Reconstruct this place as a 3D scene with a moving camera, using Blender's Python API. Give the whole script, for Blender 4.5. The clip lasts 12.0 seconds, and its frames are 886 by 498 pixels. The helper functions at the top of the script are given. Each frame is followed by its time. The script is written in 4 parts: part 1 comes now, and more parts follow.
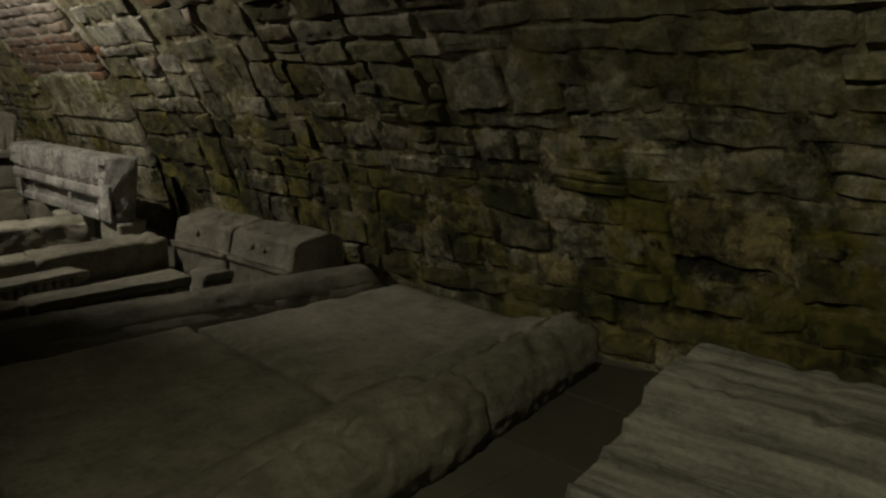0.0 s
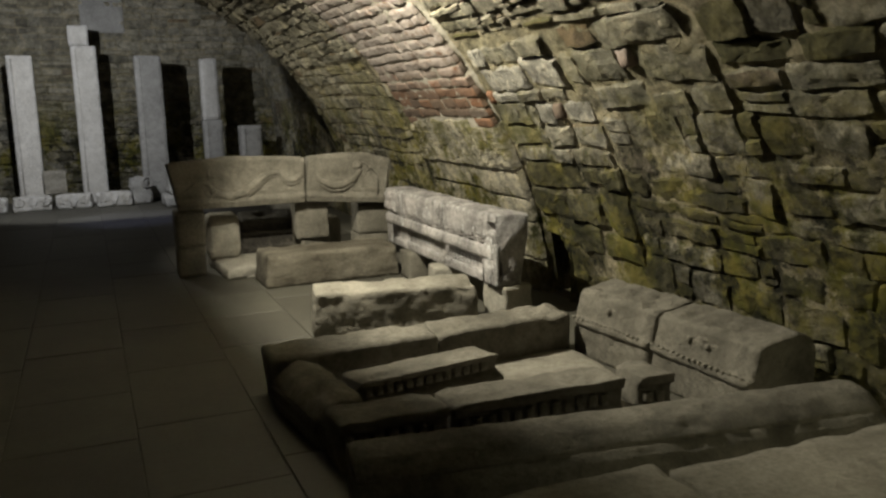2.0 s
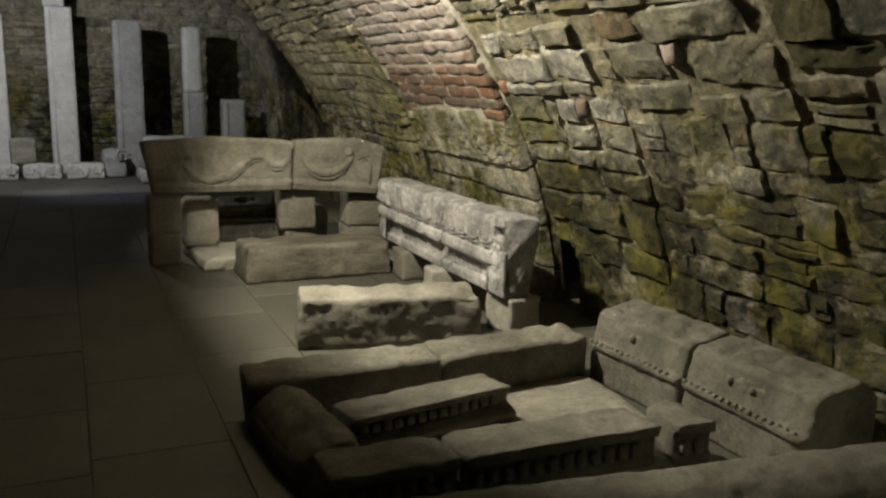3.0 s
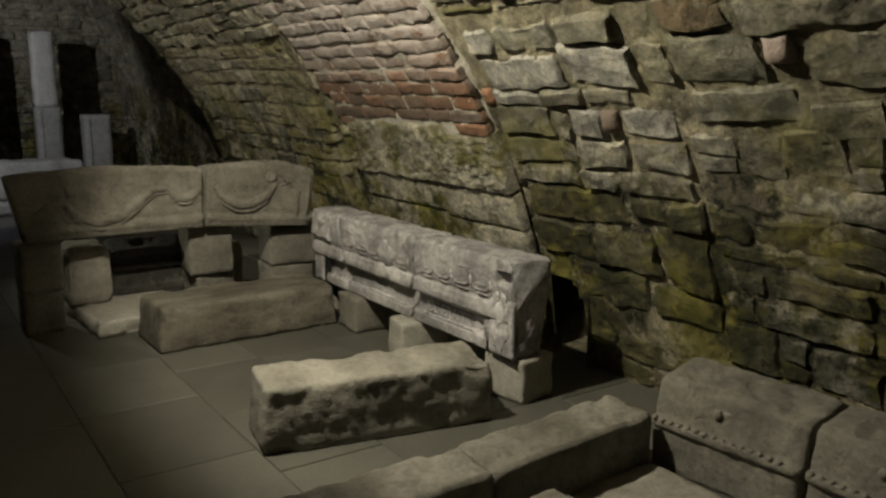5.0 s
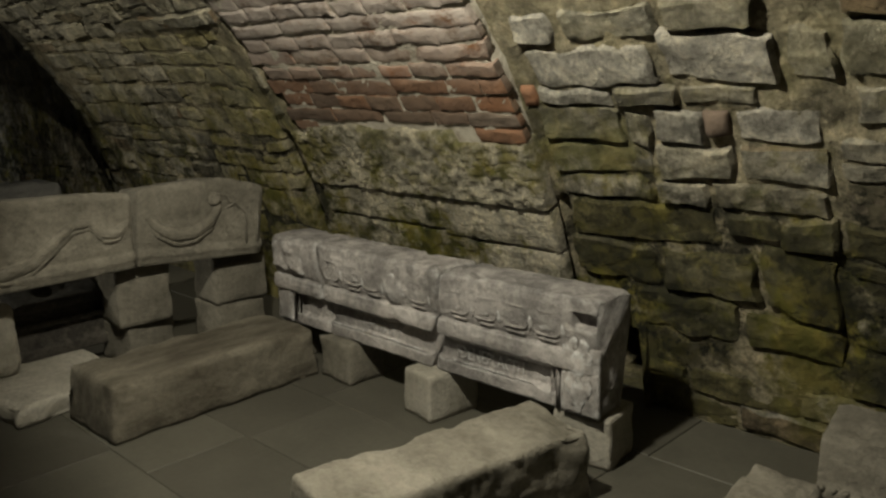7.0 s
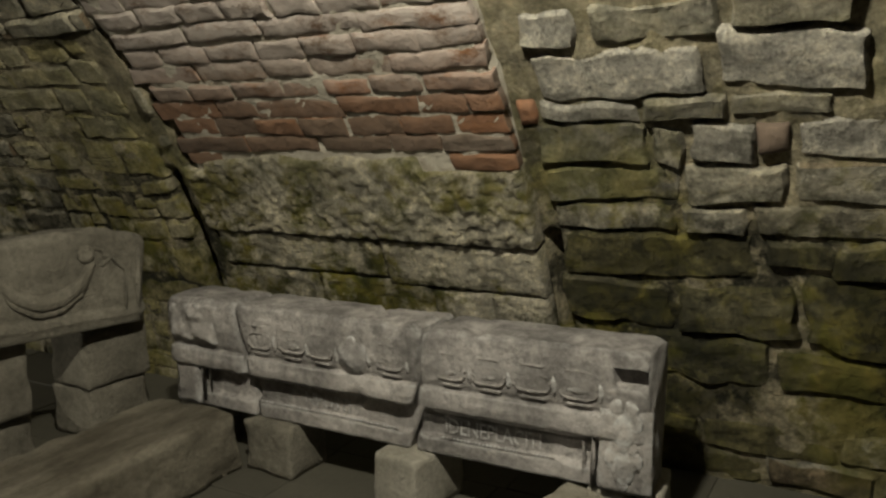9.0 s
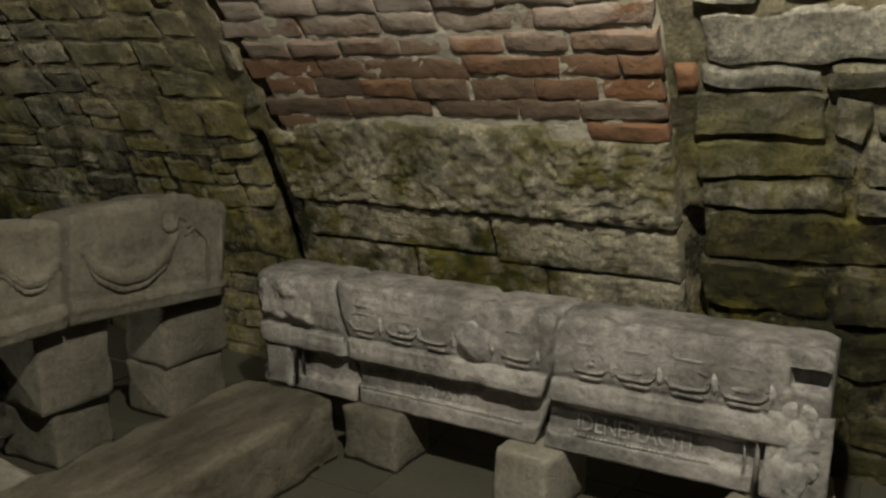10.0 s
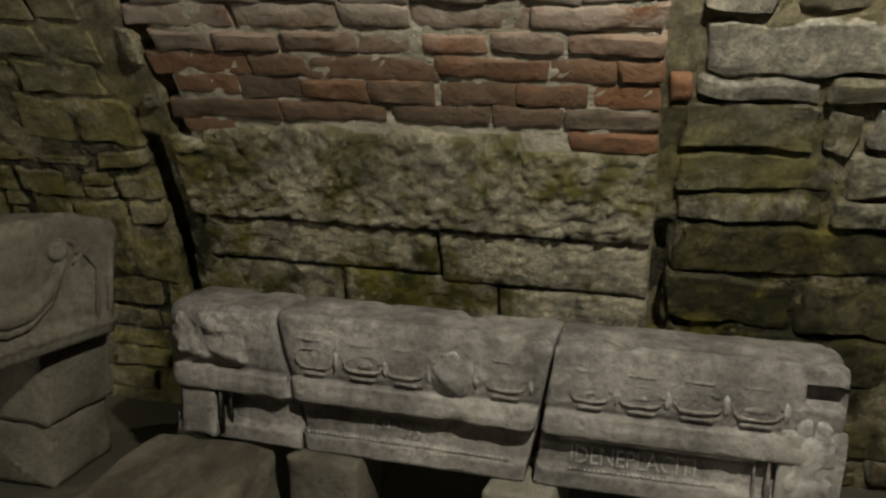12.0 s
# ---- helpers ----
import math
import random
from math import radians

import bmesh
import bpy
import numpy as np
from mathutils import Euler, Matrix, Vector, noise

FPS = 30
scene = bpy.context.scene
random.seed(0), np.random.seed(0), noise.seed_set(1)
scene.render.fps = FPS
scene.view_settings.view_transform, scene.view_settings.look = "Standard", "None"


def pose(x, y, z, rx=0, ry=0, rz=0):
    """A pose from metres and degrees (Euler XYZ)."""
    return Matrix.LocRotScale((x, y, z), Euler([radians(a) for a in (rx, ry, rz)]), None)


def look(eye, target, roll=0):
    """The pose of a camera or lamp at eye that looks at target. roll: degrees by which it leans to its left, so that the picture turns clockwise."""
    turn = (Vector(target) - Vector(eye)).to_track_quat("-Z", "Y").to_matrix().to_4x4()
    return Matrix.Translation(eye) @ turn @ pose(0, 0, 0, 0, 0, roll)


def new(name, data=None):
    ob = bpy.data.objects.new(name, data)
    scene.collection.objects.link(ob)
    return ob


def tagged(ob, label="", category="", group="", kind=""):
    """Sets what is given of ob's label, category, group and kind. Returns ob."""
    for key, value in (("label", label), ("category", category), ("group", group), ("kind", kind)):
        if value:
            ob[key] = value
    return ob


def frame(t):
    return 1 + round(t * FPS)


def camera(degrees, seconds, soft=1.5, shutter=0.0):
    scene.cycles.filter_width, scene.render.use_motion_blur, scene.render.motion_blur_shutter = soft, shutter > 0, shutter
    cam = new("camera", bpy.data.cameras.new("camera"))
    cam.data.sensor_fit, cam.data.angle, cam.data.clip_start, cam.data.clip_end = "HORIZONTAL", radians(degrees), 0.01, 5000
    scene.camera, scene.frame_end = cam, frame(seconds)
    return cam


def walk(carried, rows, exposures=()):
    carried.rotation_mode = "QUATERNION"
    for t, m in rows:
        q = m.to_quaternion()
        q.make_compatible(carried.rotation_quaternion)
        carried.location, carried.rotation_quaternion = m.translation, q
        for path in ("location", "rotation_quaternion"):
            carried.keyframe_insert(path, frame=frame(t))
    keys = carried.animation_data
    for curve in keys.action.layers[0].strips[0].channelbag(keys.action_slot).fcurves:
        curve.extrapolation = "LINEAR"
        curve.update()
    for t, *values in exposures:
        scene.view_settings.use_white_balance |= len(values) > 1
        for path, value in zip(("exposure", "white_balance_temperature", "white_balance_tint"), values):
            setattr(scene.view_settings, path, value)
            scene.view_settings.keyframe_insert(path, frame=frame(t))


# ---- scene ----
cam = camera(56.5, 12.0, soft=2.4)
EXPOSURES = [(0.0, -1.25), (0.5, -0.78), (1.5, -0.02), (2.5, 0.2), (4.5, -0.18), (5.5, -0.58), (7.0, -0.67), (9.0, -0.7), (12.0, -0.9)]
PATH = [
    (0, (0.867, 0.845, 1.238), (-0.558, 2.182, 0.813), -0.5),
    (0.5, (0.567, 0.794, 1.335), (-1.035, 1.947, 1.012), -2.8),
    (1, (0.306, 0.792, 1.325), (-1.327, 1.896, 0.987), -2.1),
    (1.5, (0.006, 0.733, 1.366), (-1.693, 1.746, 1.066), -2.2),
    (2, (-0.302, 0.738, 1.366), (-2.113, 1.509, 1.013), -1.3),
    (2.5, (-0.586, 0.8, 1.402), (-2.432, 1.518, 1.121), 0.9),
    (2.7, (-0.679, 0.815, 1.408), (-2.494, 1.566, 1.036), 1.3),
    (4.3, (-1.572, 0.786, 1.423), (-3.238, 1.862, 1.162), -0.8),
    (4.5, (-1.679, 0.762, 1.421), (-3.356, 1.806, 1.111), -0.9),
    (5, (-2.029, 0.739, 1.426), (-3.649, 1.847, 1.042), 0.3),
    (5.5, (-2.314, 0.657, 1.477), (-3.949, 1.749, 1.112), -0.7),
    (6, (-2.684, 0.66, 1.492), (-4.449, 1.527, 1.126), -1.3),
    (6.5, (-2.914, 0.707, 1.439), (-4.596, 1.695, 1.0), -1.2),
    (7, (-3.205, 0.601, 1.512), (-4.574, 1.993, 1.076), -1.4),
    (7.2, (-3.284, 0.582, 1.518), (-4.567, 2.058, 1.103), -0.7),
    (8.8, (-4.056, 0.687, 1.392), (-5.135, 2.333, 1.037), -1.6),
    (9, (-4.154, 0.671, 1.417), (-5.137, 2.378, 1.072), -1.6),
    (9.5, (-4.369, 0.638, 1.436), (-5.275, 2.37, 1.012), 0.9),
    (10, (-4.649, 0.706, 1.405), (-5.64, 2.392, 0.984), -0.4),
    (10.5, (-4.849, 0.736, 1.408), (-5.8, 2.431, 0.936), -1.6),
    (11, (-5.012, 0.727, 1.385), (-5.653, 2.57, 0.946), 0.3),
    (11.5, (-5.156, 0.694, 1.419), (-5.611, 2.597, 1.0), -1.1),
    (12, (-5.333, 0.744, 1.409), (-5.827, 2.636, 0.99), 1.3),
]
walk(cam, [(t, look(eye, target, roll)) for t, eye, target, roll in PATH], EXPOSURES)

# ---- light: spot lamps of the vault ----
world = bpy.data.worlds.new("world")
scene.world = world
world.use_nodes = True
world.node_tree.nodes["Background"].inputs[0].default_value = (0.5, 0.6, 0.8, 1)
world.node_tree.nodes["Background"].inputs[1].default_value = 0.002


def spot(name, eye, target, watts, degrees, blend, size, colour):
    lamp = bpy.data.lights.new(name, "SPOT")
    lamp.energy, lamp.spot_size, lamp.spot_blend = watts, radians(degrees), blend
    lamp.shadow_soft_size, lamp.color = size, colour
    ob = new(name, lamp)
    ob.matrix_world = look(eye, target)
    return ob


WARM = (1.0, 0.935, 0.745)
COOL = (0.95, 0.97, 1.0)
spot("spot_lamp_wall", (-4.92, 1.5, 2.55), (-5.12, 3.35, 1.90), 435, 147, 0.28, 0.05, WARM)
spot("spot_lamp_pillars", (-10.3, 0.3, 2.5), (-13.6, 0.9, 0.95), 225, 92, 0.35, 0.03, COOL)
spot("spot_lamp_entrance", (0.5, 0.75, 2.58), (0.3, 2.4, 0.3), 235, 98, 0.8, 0.05, (1.0, 0.95, 0.62))
spot("spot_lamp_frieze", (-10.7, 0.45, 2.4), (-8.0, 2.9, 0.8), 320, 58, 0.9, 0.03, WARM)
spot("spot_lamp_floor", (-11.2, 1.0, 2.4), (-11.3, 1.2, 0.0), 45, 48, 0.9, 0.03, (0.5, 0.55, 1.0))

# ---- materials ----
def material(name):
    m = bpy.data.materials.new(name)
    m.use_nodes = True
    nt = m.node_tree
    return m, nt, nt.nodes, nt.links, nt.nodes["Principled BSDF"]


def noise_node(nt, scale, detail=6.0, rough=0.6, coord="Object", stretch=(1, 1, 1)):
    tc = nt.nodes.new("ShaderNodeNewGeometry" if coord == "World" else "ShaderNodeTexCoord")
    mp = nt.nodes.new("ShaderNodeMapping")
    mp.inputs["Scale"].default_value = stretch
    n = nt.nodes.new("ShaderNodeTexNoise")
    n.inputs["Scale"].default_value, n.inputs["Detail"].default_value, n.inputs["Roughness"].default_value = scale, detail, rough
    nt.links.new(tc.outputs["Position" if coord == "World" else coord], mp.inputs["Vector"])
    nt.links.new(mp.outputs[0], n.inputs["Vector"])
    return n


def ramp(nt, source, stops):
    r = nt.nodes.new("ShaderNodeValToRGB")
    e = r.color_ramp.elements
    while len(e) < len(stops):
        e.new(0.5)
    for k, (p, c) in enumerate(stops):
        e[k].position = p
        e[k].color = (*c, 1) if len(c) == 3 else c
    nt.links.new(source, r.inputs[0])
    return r


def mixed(nt, fac, a, b, mode="MIX"):
    m = nt.nodes.new("ShaderNodeMix")
    m.data_type, m.blend_type = "RGBA", mode
    for socket, v in ((m.inputs[0], fac), (m.inputs[6], a), (m.inputs[7], b)):
        if isinstance(v, (int, float)):
            socket.default_value = v
        elif isinstance(v, tuple):
            socket.default_value = (*v, 1)
        else:
            nt.links.new(v, socket)
    return m.outputs[2]


def maths(nt, op, a, b=0.0, clamp=False):
    m = nt.nodes.new("ShaderNodeMath")
    m.operation, m.use_clamp = op, clamp
    for socket, v in ((m.inputs[0], a), (m.inputs[1], b)):
        if isinstance(v, (int, float)):
            socket.default_value = v
        else:
            nt.links.new(v, socket)
    return m.outputs[0]


def relief(nt, bsdf, parts, distance=0.02):
    """parts: (height socket, strength) from coarse to fine."""
    last = None
    for h, strength, dist in parts:
        b = nt.nodes.new("ShaderNodeBump")
        b.inputs["Strength"].default_value, b.inputs["Distance"].default_value = strength, dist
        nt.links.new(h, b.inputs["Height"])
        if last:
            nt.links.new(last, b.inputs["Normal"])
        last = b.outputs[0]
    nt.links.new(last, bsdf.inputs["Normal"])


def own_random(nt):
    """A number of its own for every piece, be it an object or an island of a joined mesh."""
    a, b = nt.nodes.new("ShaderNodeObjectInfo"), nt.nodes.new("ShaderNodeNewGeometry")
    return maths(nt, "FRACT", maths(nt, "ADD", a.outputs["Random"], b.outputs["Random Per Island"]))


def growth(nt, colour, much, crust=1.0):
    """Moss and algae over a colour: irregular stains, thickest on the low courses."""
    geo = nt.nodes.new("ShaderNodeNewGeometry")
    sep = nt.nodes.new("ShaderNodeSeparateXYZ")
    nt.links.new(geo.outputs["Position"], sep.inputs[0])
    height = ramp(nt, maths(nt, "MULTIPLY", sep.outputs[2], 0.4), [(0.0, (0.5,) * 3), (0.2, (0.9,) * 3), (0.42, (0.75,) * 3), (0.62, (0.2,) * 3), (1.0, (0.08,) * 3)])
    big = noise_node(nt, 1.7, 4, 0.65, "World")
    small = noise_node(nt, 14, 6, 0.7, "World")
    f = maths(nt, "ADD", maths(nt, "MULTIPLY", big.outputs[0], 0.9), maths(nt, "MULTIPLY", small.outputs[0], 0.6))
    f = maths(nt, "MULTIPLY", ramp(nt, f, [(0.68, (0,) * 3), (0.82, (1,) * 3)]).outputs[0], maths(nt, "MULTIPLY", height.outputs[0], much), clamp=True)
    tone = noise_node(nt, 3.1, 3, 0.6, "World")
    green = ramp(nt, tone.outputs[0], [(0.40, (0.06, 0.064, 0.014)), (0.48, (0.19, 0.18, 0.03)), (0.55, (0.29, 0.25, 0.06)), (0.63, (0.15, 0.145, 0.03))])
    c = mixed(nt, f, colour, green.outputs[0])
    # black crust patches and specks; the height ramp makes them stronger low down
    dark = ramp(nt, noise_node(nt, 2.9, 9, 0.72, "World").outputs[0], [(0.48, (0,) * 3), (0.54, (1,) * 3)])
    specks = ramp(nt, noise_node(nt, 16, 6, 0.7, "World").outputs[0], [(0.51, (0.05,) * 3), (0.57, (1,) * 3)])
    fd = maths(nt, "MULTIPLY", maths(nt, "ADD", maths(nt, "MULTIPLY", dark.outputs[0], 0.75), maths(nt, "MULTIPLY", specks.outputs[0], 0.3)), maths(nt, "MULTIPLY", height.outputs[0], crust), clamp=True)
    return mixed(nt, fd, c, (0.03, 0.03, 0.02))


def masonry_material(name, stops, moss, rough=0.9, bed=2.4, pock=0.7, deep=0.05, crust=1.0):
    m, nt, nodes, links, bsdf = material(name)
    rnd = own_random(nt)
    base = ramp(nt, rnd, stops)
    grain = noise_node(nt, 9, 8, 0.7, "World")
    fine = noise_node(nt, 60, 6, 0.7, "World")
    c = mixed(nt, 0.6, base.outputs[0], ramp(nt, grain.outputs[0], [(0.38, (0.3,) * 3), (0.48, (0.9, 0.9, 0.88)), (0.6, (1.6, 1.55, 1.45))]).outputs[0], "MULTIPLY")
    c = mixed(nt, 0.5, c, ramp(nt, fine.outputs[0], [(0.38, (0.5,) * 3), (0.62, (1.4,) * 3)]).outputs[0], "MULTIPLY")
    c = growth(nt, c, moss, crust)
    links.new(c, bsdf.inputs["Base Color"])
    bsdf.inputs["Roughness"].default_value = rough
    bsdf.inputs["Specular IOR Level"].default_value = 0.25
    relief(nt, bsdf, [(noise_node(nt, 7, 9, 0.78, "World", (1, 1, bed)).outputs[0], 1.0, 0.10), (noise_node(nt, 26, 7, 0.75, "World").outputs[0], min(1.0, pock + 0.2), deep), (fine.outputs[0], 0.8, 0.013)])
    return m


RUBBLE = masonry_material("rubble_stone", [(0.0, (0.24, 0.225, 0.18)), (0.2, (0.50, 0.465, 0.37)), (0.4, (0.38, 0.36, 0.30)), (0.6, (0.58, 0.54, 0.43)), (0.8, (0.40, 0.375, 0.30)), (0.965, (0.33, 0.30, 0.22)), (0.985, (0.30, 0.22, 0.14)), (1.0, (0.38, 0.33, 0.26))], 1.15)
MOSSY_DIM = masonry_material("mossy_dim_stone", [(0.0, (0.09, 0.085, 0.045)), (0.35, (0.20, 0.18, 0.09)), (0.6, (0.12, 0.115, 0.06)), (0.85, (0.28, 0.255, 0.17)), (1.0, (0.14, 0.13, 0.07))], 1.0)
PALE = masonry_material("pale_stone", [(0.0, (0.56, 0.53, 0.46)), (1.0, (0.64, 0.61, 0.54))], 0.05)
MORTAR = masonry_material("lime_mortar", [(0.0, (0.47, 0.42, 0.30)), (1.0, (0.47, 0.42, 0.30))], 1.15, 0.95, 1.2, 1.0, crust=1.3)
OCHRE = masonry_material("ochre_stone", [(0.0, (0.46, 0.39, 0.20)), (1.0, (0.50, 0.42, 0.22))], 0.3)
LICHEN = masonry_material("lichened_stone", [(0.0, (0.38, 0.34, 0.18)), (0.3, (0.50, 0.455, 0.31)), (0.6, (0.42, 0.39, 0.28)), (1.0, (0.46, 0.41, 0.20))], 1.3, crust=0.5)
ASHLAR = masonry_material("pier_stone", [(0.0, (0.62, 0.575, 0.45)), (1.0, (0.70, 0.65, 0.53))], 1.25, 0.92, 1.3, 1.0, 0.10, 0.55)


def brick_material():
    m, nt, nodes, links, bsdf = material("old_brick")
    base = ramp(nt, own_random(nt), [(0.0, (0.07, 0.045, 0.028)), (0.25, (0.16, 0.072, 0.030)), (0.45, (0.09, 0.062, 0.040)), (0.7, (0.20, 0.083, 0.032)), (0.85, (0.10, 0.075, 0.055)), (1.0, (0.18, 0.105, 0.055))])
    grain = noise_node(nt, 30, 7, 0.7, "World")
    c = mixed(nt, 0.6, base.outputs[0], ramp(nt, grain.outputs[0], [(0.3, (0.55,) * 3), (0.7, (1.3,) * 3)]).outputs[0], "MULTIPLY")
    # lime bloom, heavier higher up the arch
    geo = nt.nodes.new("ShaderNodeNewGeometry")
    sep = nt.nodes.new("ShaderNodeSeparateXYZ")
    links.new(geo.outputs["Position"], sep.inputs[0])
    high = ramp(nt, maths(nt, "MULTIPLY", sep.outputs[2], 0.4), [(0.57, (0.08,) * 3), (0.63, (0.7,) * 3), (0.68, (1.0,) * 3)])
    patch = ramp(nt, noise_node(nt, 6, 10, 0.82, "World", (1, 1, 1.6)).outputs[0], [(0.36, (0,) * 3), (0.49, (1,) * 3)])
    c = mixed(nt, maths(nt, "MULTIPLY", patch.outputs[0], high.outputs[0], True), c, mixed(nt, noise_node(nt, 17, 5, 0.7, "World").outputs[0], (0.24, 0.195, 0.175), (0.46, 0.415, 0.375)))
    links.new(c, bsdf.inputs["Base Color"])
    bsdf.inputs["Roughness"].default_value = 0.9
    relief(nt, bsdf, [(noise_node(nt, 22, 6, 0.7, "World").outputs[0], 0.7, 0.015), (noise_node(nt, 90, 4, 0.7, "World").outputs[0], 0.4, 0.004)])
    return m


BRICK = brick_material()
m, nt, nodes, links, bsdf = material("brick_mortar")
c = ramp(nt, noise_node(nt, 12, 6, 0.7, "World").outputs[0], [(0.3, (0.27, 0.24, 0.19)), (0.7, (0.50, 0.47, 0.40))])
links.new(c.outputs[0], bsdf.inputs["Base Color"])
bsdf.inputs["Roughness"].default_value = 0.95
relief(nt, bsdf, [(noise_node(nt, 25, 7, 0.7, "World").outputs[0], 0.9, 0.02)])
BRICK_MORTAR = m


def carved_material(name, dark, light, pits=0.5, streak=(1, 1, 1), rough=0.8, spots=1.0, wear_highlight=0.5):
    m, nt, nodes, links, bsdf = material(name)
    big = noise_node(nt, 3.2, 6, 0.65, "Object", streak)
    fine = noise_node(nt, 45, 8, 0.75)
    c = ramp(nt, big.outputs[0], [(0.36, dark), (0.5, tuple(0.5 * (a + b) for a, b in zip(dark, light))), (0.63, light)])
    c = mixed(nt, 0.6 * spots, c.outputs[0], ramp(nt, fine.outputs[0], [(0.39, (0.45,) * 3), (0.5, (1.0,) * 3), (0.62, (1.35,) * 3)]).outputs[0], "MULTIPLY")
    tone = nt.nodes.new("ShaderNodeObjectInfo")
    c = mixed(nt, 0.6, c, ramp(nt, tone.outputs["Random"], [(0, (0.85, 0.85, 0.84)), (1, (1.1, 1.09, 1.06))]).outputs[0], "MULTIPLY")
    stain = ramp(nt, noise_node(nt, 6, 8, 0.8).outputs[0], [(0.53, (0,) * 3), (0.6, (0.65 * spots,) * 3)])
    c = mixed(nt, stain.outputs[0], c, tuple(0.45 * v for v in dark))
    # paler arrises: chipped wear, and their bright highlights put into the colour
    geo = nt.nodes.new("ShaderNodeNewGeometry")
    worn = ramp(nt, geo.outputs["Pointiness"], [(0.52, (0,) * 3), (0.60, (wear_highlight,) * 3)])
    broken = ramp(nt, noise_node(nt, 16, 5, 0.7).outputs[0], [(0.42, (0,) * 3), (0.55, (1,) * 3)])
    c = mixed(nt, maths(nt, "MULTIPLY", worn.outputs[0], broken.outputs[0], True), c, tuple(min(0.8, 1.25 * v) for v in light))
    links.new(c, bsdf.inputs["Base Color"])
    bsdf.inputs["Roughness"].default_value = rough
    bsdf.inputs["Specular IOR Level"].default_value = 0.3
    v = nt.nodes.new("ShaderNodeTexVoronoi")
    v.inputs["Scale"].default_value = 38
    tc = nt.nodes.new("ShaderNodeTexCoord")
    links.new(tc.outputs["Object"], v.inputs["Vector"])
    hole = ramp(nt, v.outputs["Distance"], [(0.05, (0,) * 3), (0.3, (1,) * 3)])
    relief(nt, bsdf, [(noise_node(nt, 9, 9, 0.8, "Object", streak).outputs[0], 0.9, 0.045), (hole.outputs[0], 0.7 * pits, 0.010), (fine.outputs[0], 0.8, 0.011)])
    return m


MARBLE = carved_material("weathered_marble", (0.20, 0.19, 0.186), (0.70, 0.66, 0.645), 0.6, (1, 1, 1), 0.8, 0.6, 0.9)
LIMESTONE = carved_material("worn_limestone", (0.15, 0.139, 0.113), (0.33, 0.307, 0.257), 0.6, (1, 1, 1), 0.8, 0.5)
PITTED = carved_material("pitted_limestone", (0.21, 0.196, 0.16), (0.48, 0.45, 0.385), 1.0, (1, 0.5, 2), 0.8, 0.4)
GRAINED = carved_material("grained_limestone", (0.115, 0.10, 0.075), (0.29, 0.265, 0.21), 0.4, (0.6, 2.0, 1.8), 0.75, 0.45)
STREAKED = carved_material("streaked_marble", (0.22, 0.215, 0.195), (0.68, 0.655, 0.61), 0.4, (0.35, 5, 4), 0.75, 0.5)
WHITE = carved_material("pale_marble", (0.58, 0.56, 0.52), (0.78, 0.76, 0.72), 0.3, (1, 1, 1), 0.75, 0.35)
# dark brown stone for the grooved piece behind the frieze
DARK_BROWN = carved_material("dark_brown_stone", (0.035, 0.032, 0.028), (0.11, 0.10, 0.085), 0.5)
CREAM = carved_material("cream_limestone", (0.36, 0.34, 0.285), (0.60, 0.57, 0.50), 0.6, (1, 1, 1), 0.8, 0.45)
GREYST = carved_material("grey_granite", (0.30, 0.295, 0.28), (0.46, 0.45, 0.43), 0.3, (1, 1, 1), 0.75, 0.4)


def floor_material():
    m, nt, nodes, links, bsdf = material("floor_stone")
    base = ramp(nt, own_random(nt), [(0, (0.066, 0.062, 0.049)), (0.5, (0.076, 0.072, 0.057)), (1, (0.086, 0.082, 0.065))])
    big = noise_node(nt, 1.6, 6, 0.7, "World")
    fine = noise_node(nt, 40, 6, 0.7, "World")
    c = mixed(nt, 0.8, base.outputs[0], ramp(nt, big.outputs[0], [(0.3, (0.7,) * 3), (0.7, (1.2,) * 3)]).outputs[0], "MULTIPLY")
    c = mixed(nt, 0.4, c, ramp(nt, fine.outputs[0], [(0.3, (0.65,) * 3), (0.7, (1.25,) * 3)]).outputs[0], "MULTIPLY")
    links.new(c, bsdf.inputs["Base Color"])
    bsdf.inputs["Roughness"].default_value = 0.62
    relief(nt, bsdf, [(big.outputs[0], 0.2, 0.02), (fine.outputs[0], 0.3, 0.004)])
    return m


FLOOR = floor_material()
m, nt, nodes, links, bsdf = material("floor_joint")
c = ramp(nt, noise_node(nt, 20, 5, 0.7, "World").outputs[0], [(0.3, (0.07, 0.066, 0.052)), (0.7, (0.095, 0.09, 0.07))])
links.new(c.outputs[0], bsdf.inputs["Base Color"])
bsdf.inputs["Roughness"].default_value = 0.95
JOINT = m


# ---- building helpers ----
def mesh_of(name, verts, faces, mat, smooth=True):
    me = bpy.data.meshes.new(name)
    me.from_pydata(verts, [], faces)
    me.materials.append(mat)
    if smooth:
        me.polygons.foreach_set("use_smooth", [True] * len(me.polygons))
    me.update()
    return me


def hewn(name, piece, mat, degrees=34):
    """A mesh whose broken planes meet at sharp edges."""
    me = mesh_of(name, *piece, mat)
    me.set_sharp_from_angle(angle=radians(degrees))
    return me


def put(name, me, parent=None, m=None, label=""):
    ob = new(name, me)
    if m is not None:
        ob.matrix_world = m
    if parent is not None:
        ob.parent = parent
    if label:
        ob["label"] = label
    return ob


def thing(name, label, category, m=None, group="", kind=""):
    ob = new(name)
    ob.empty_display_size = 0.1
    if m is not None:
        ob.matrix_world = m
    return tagged(ob, label, category, group, kind)


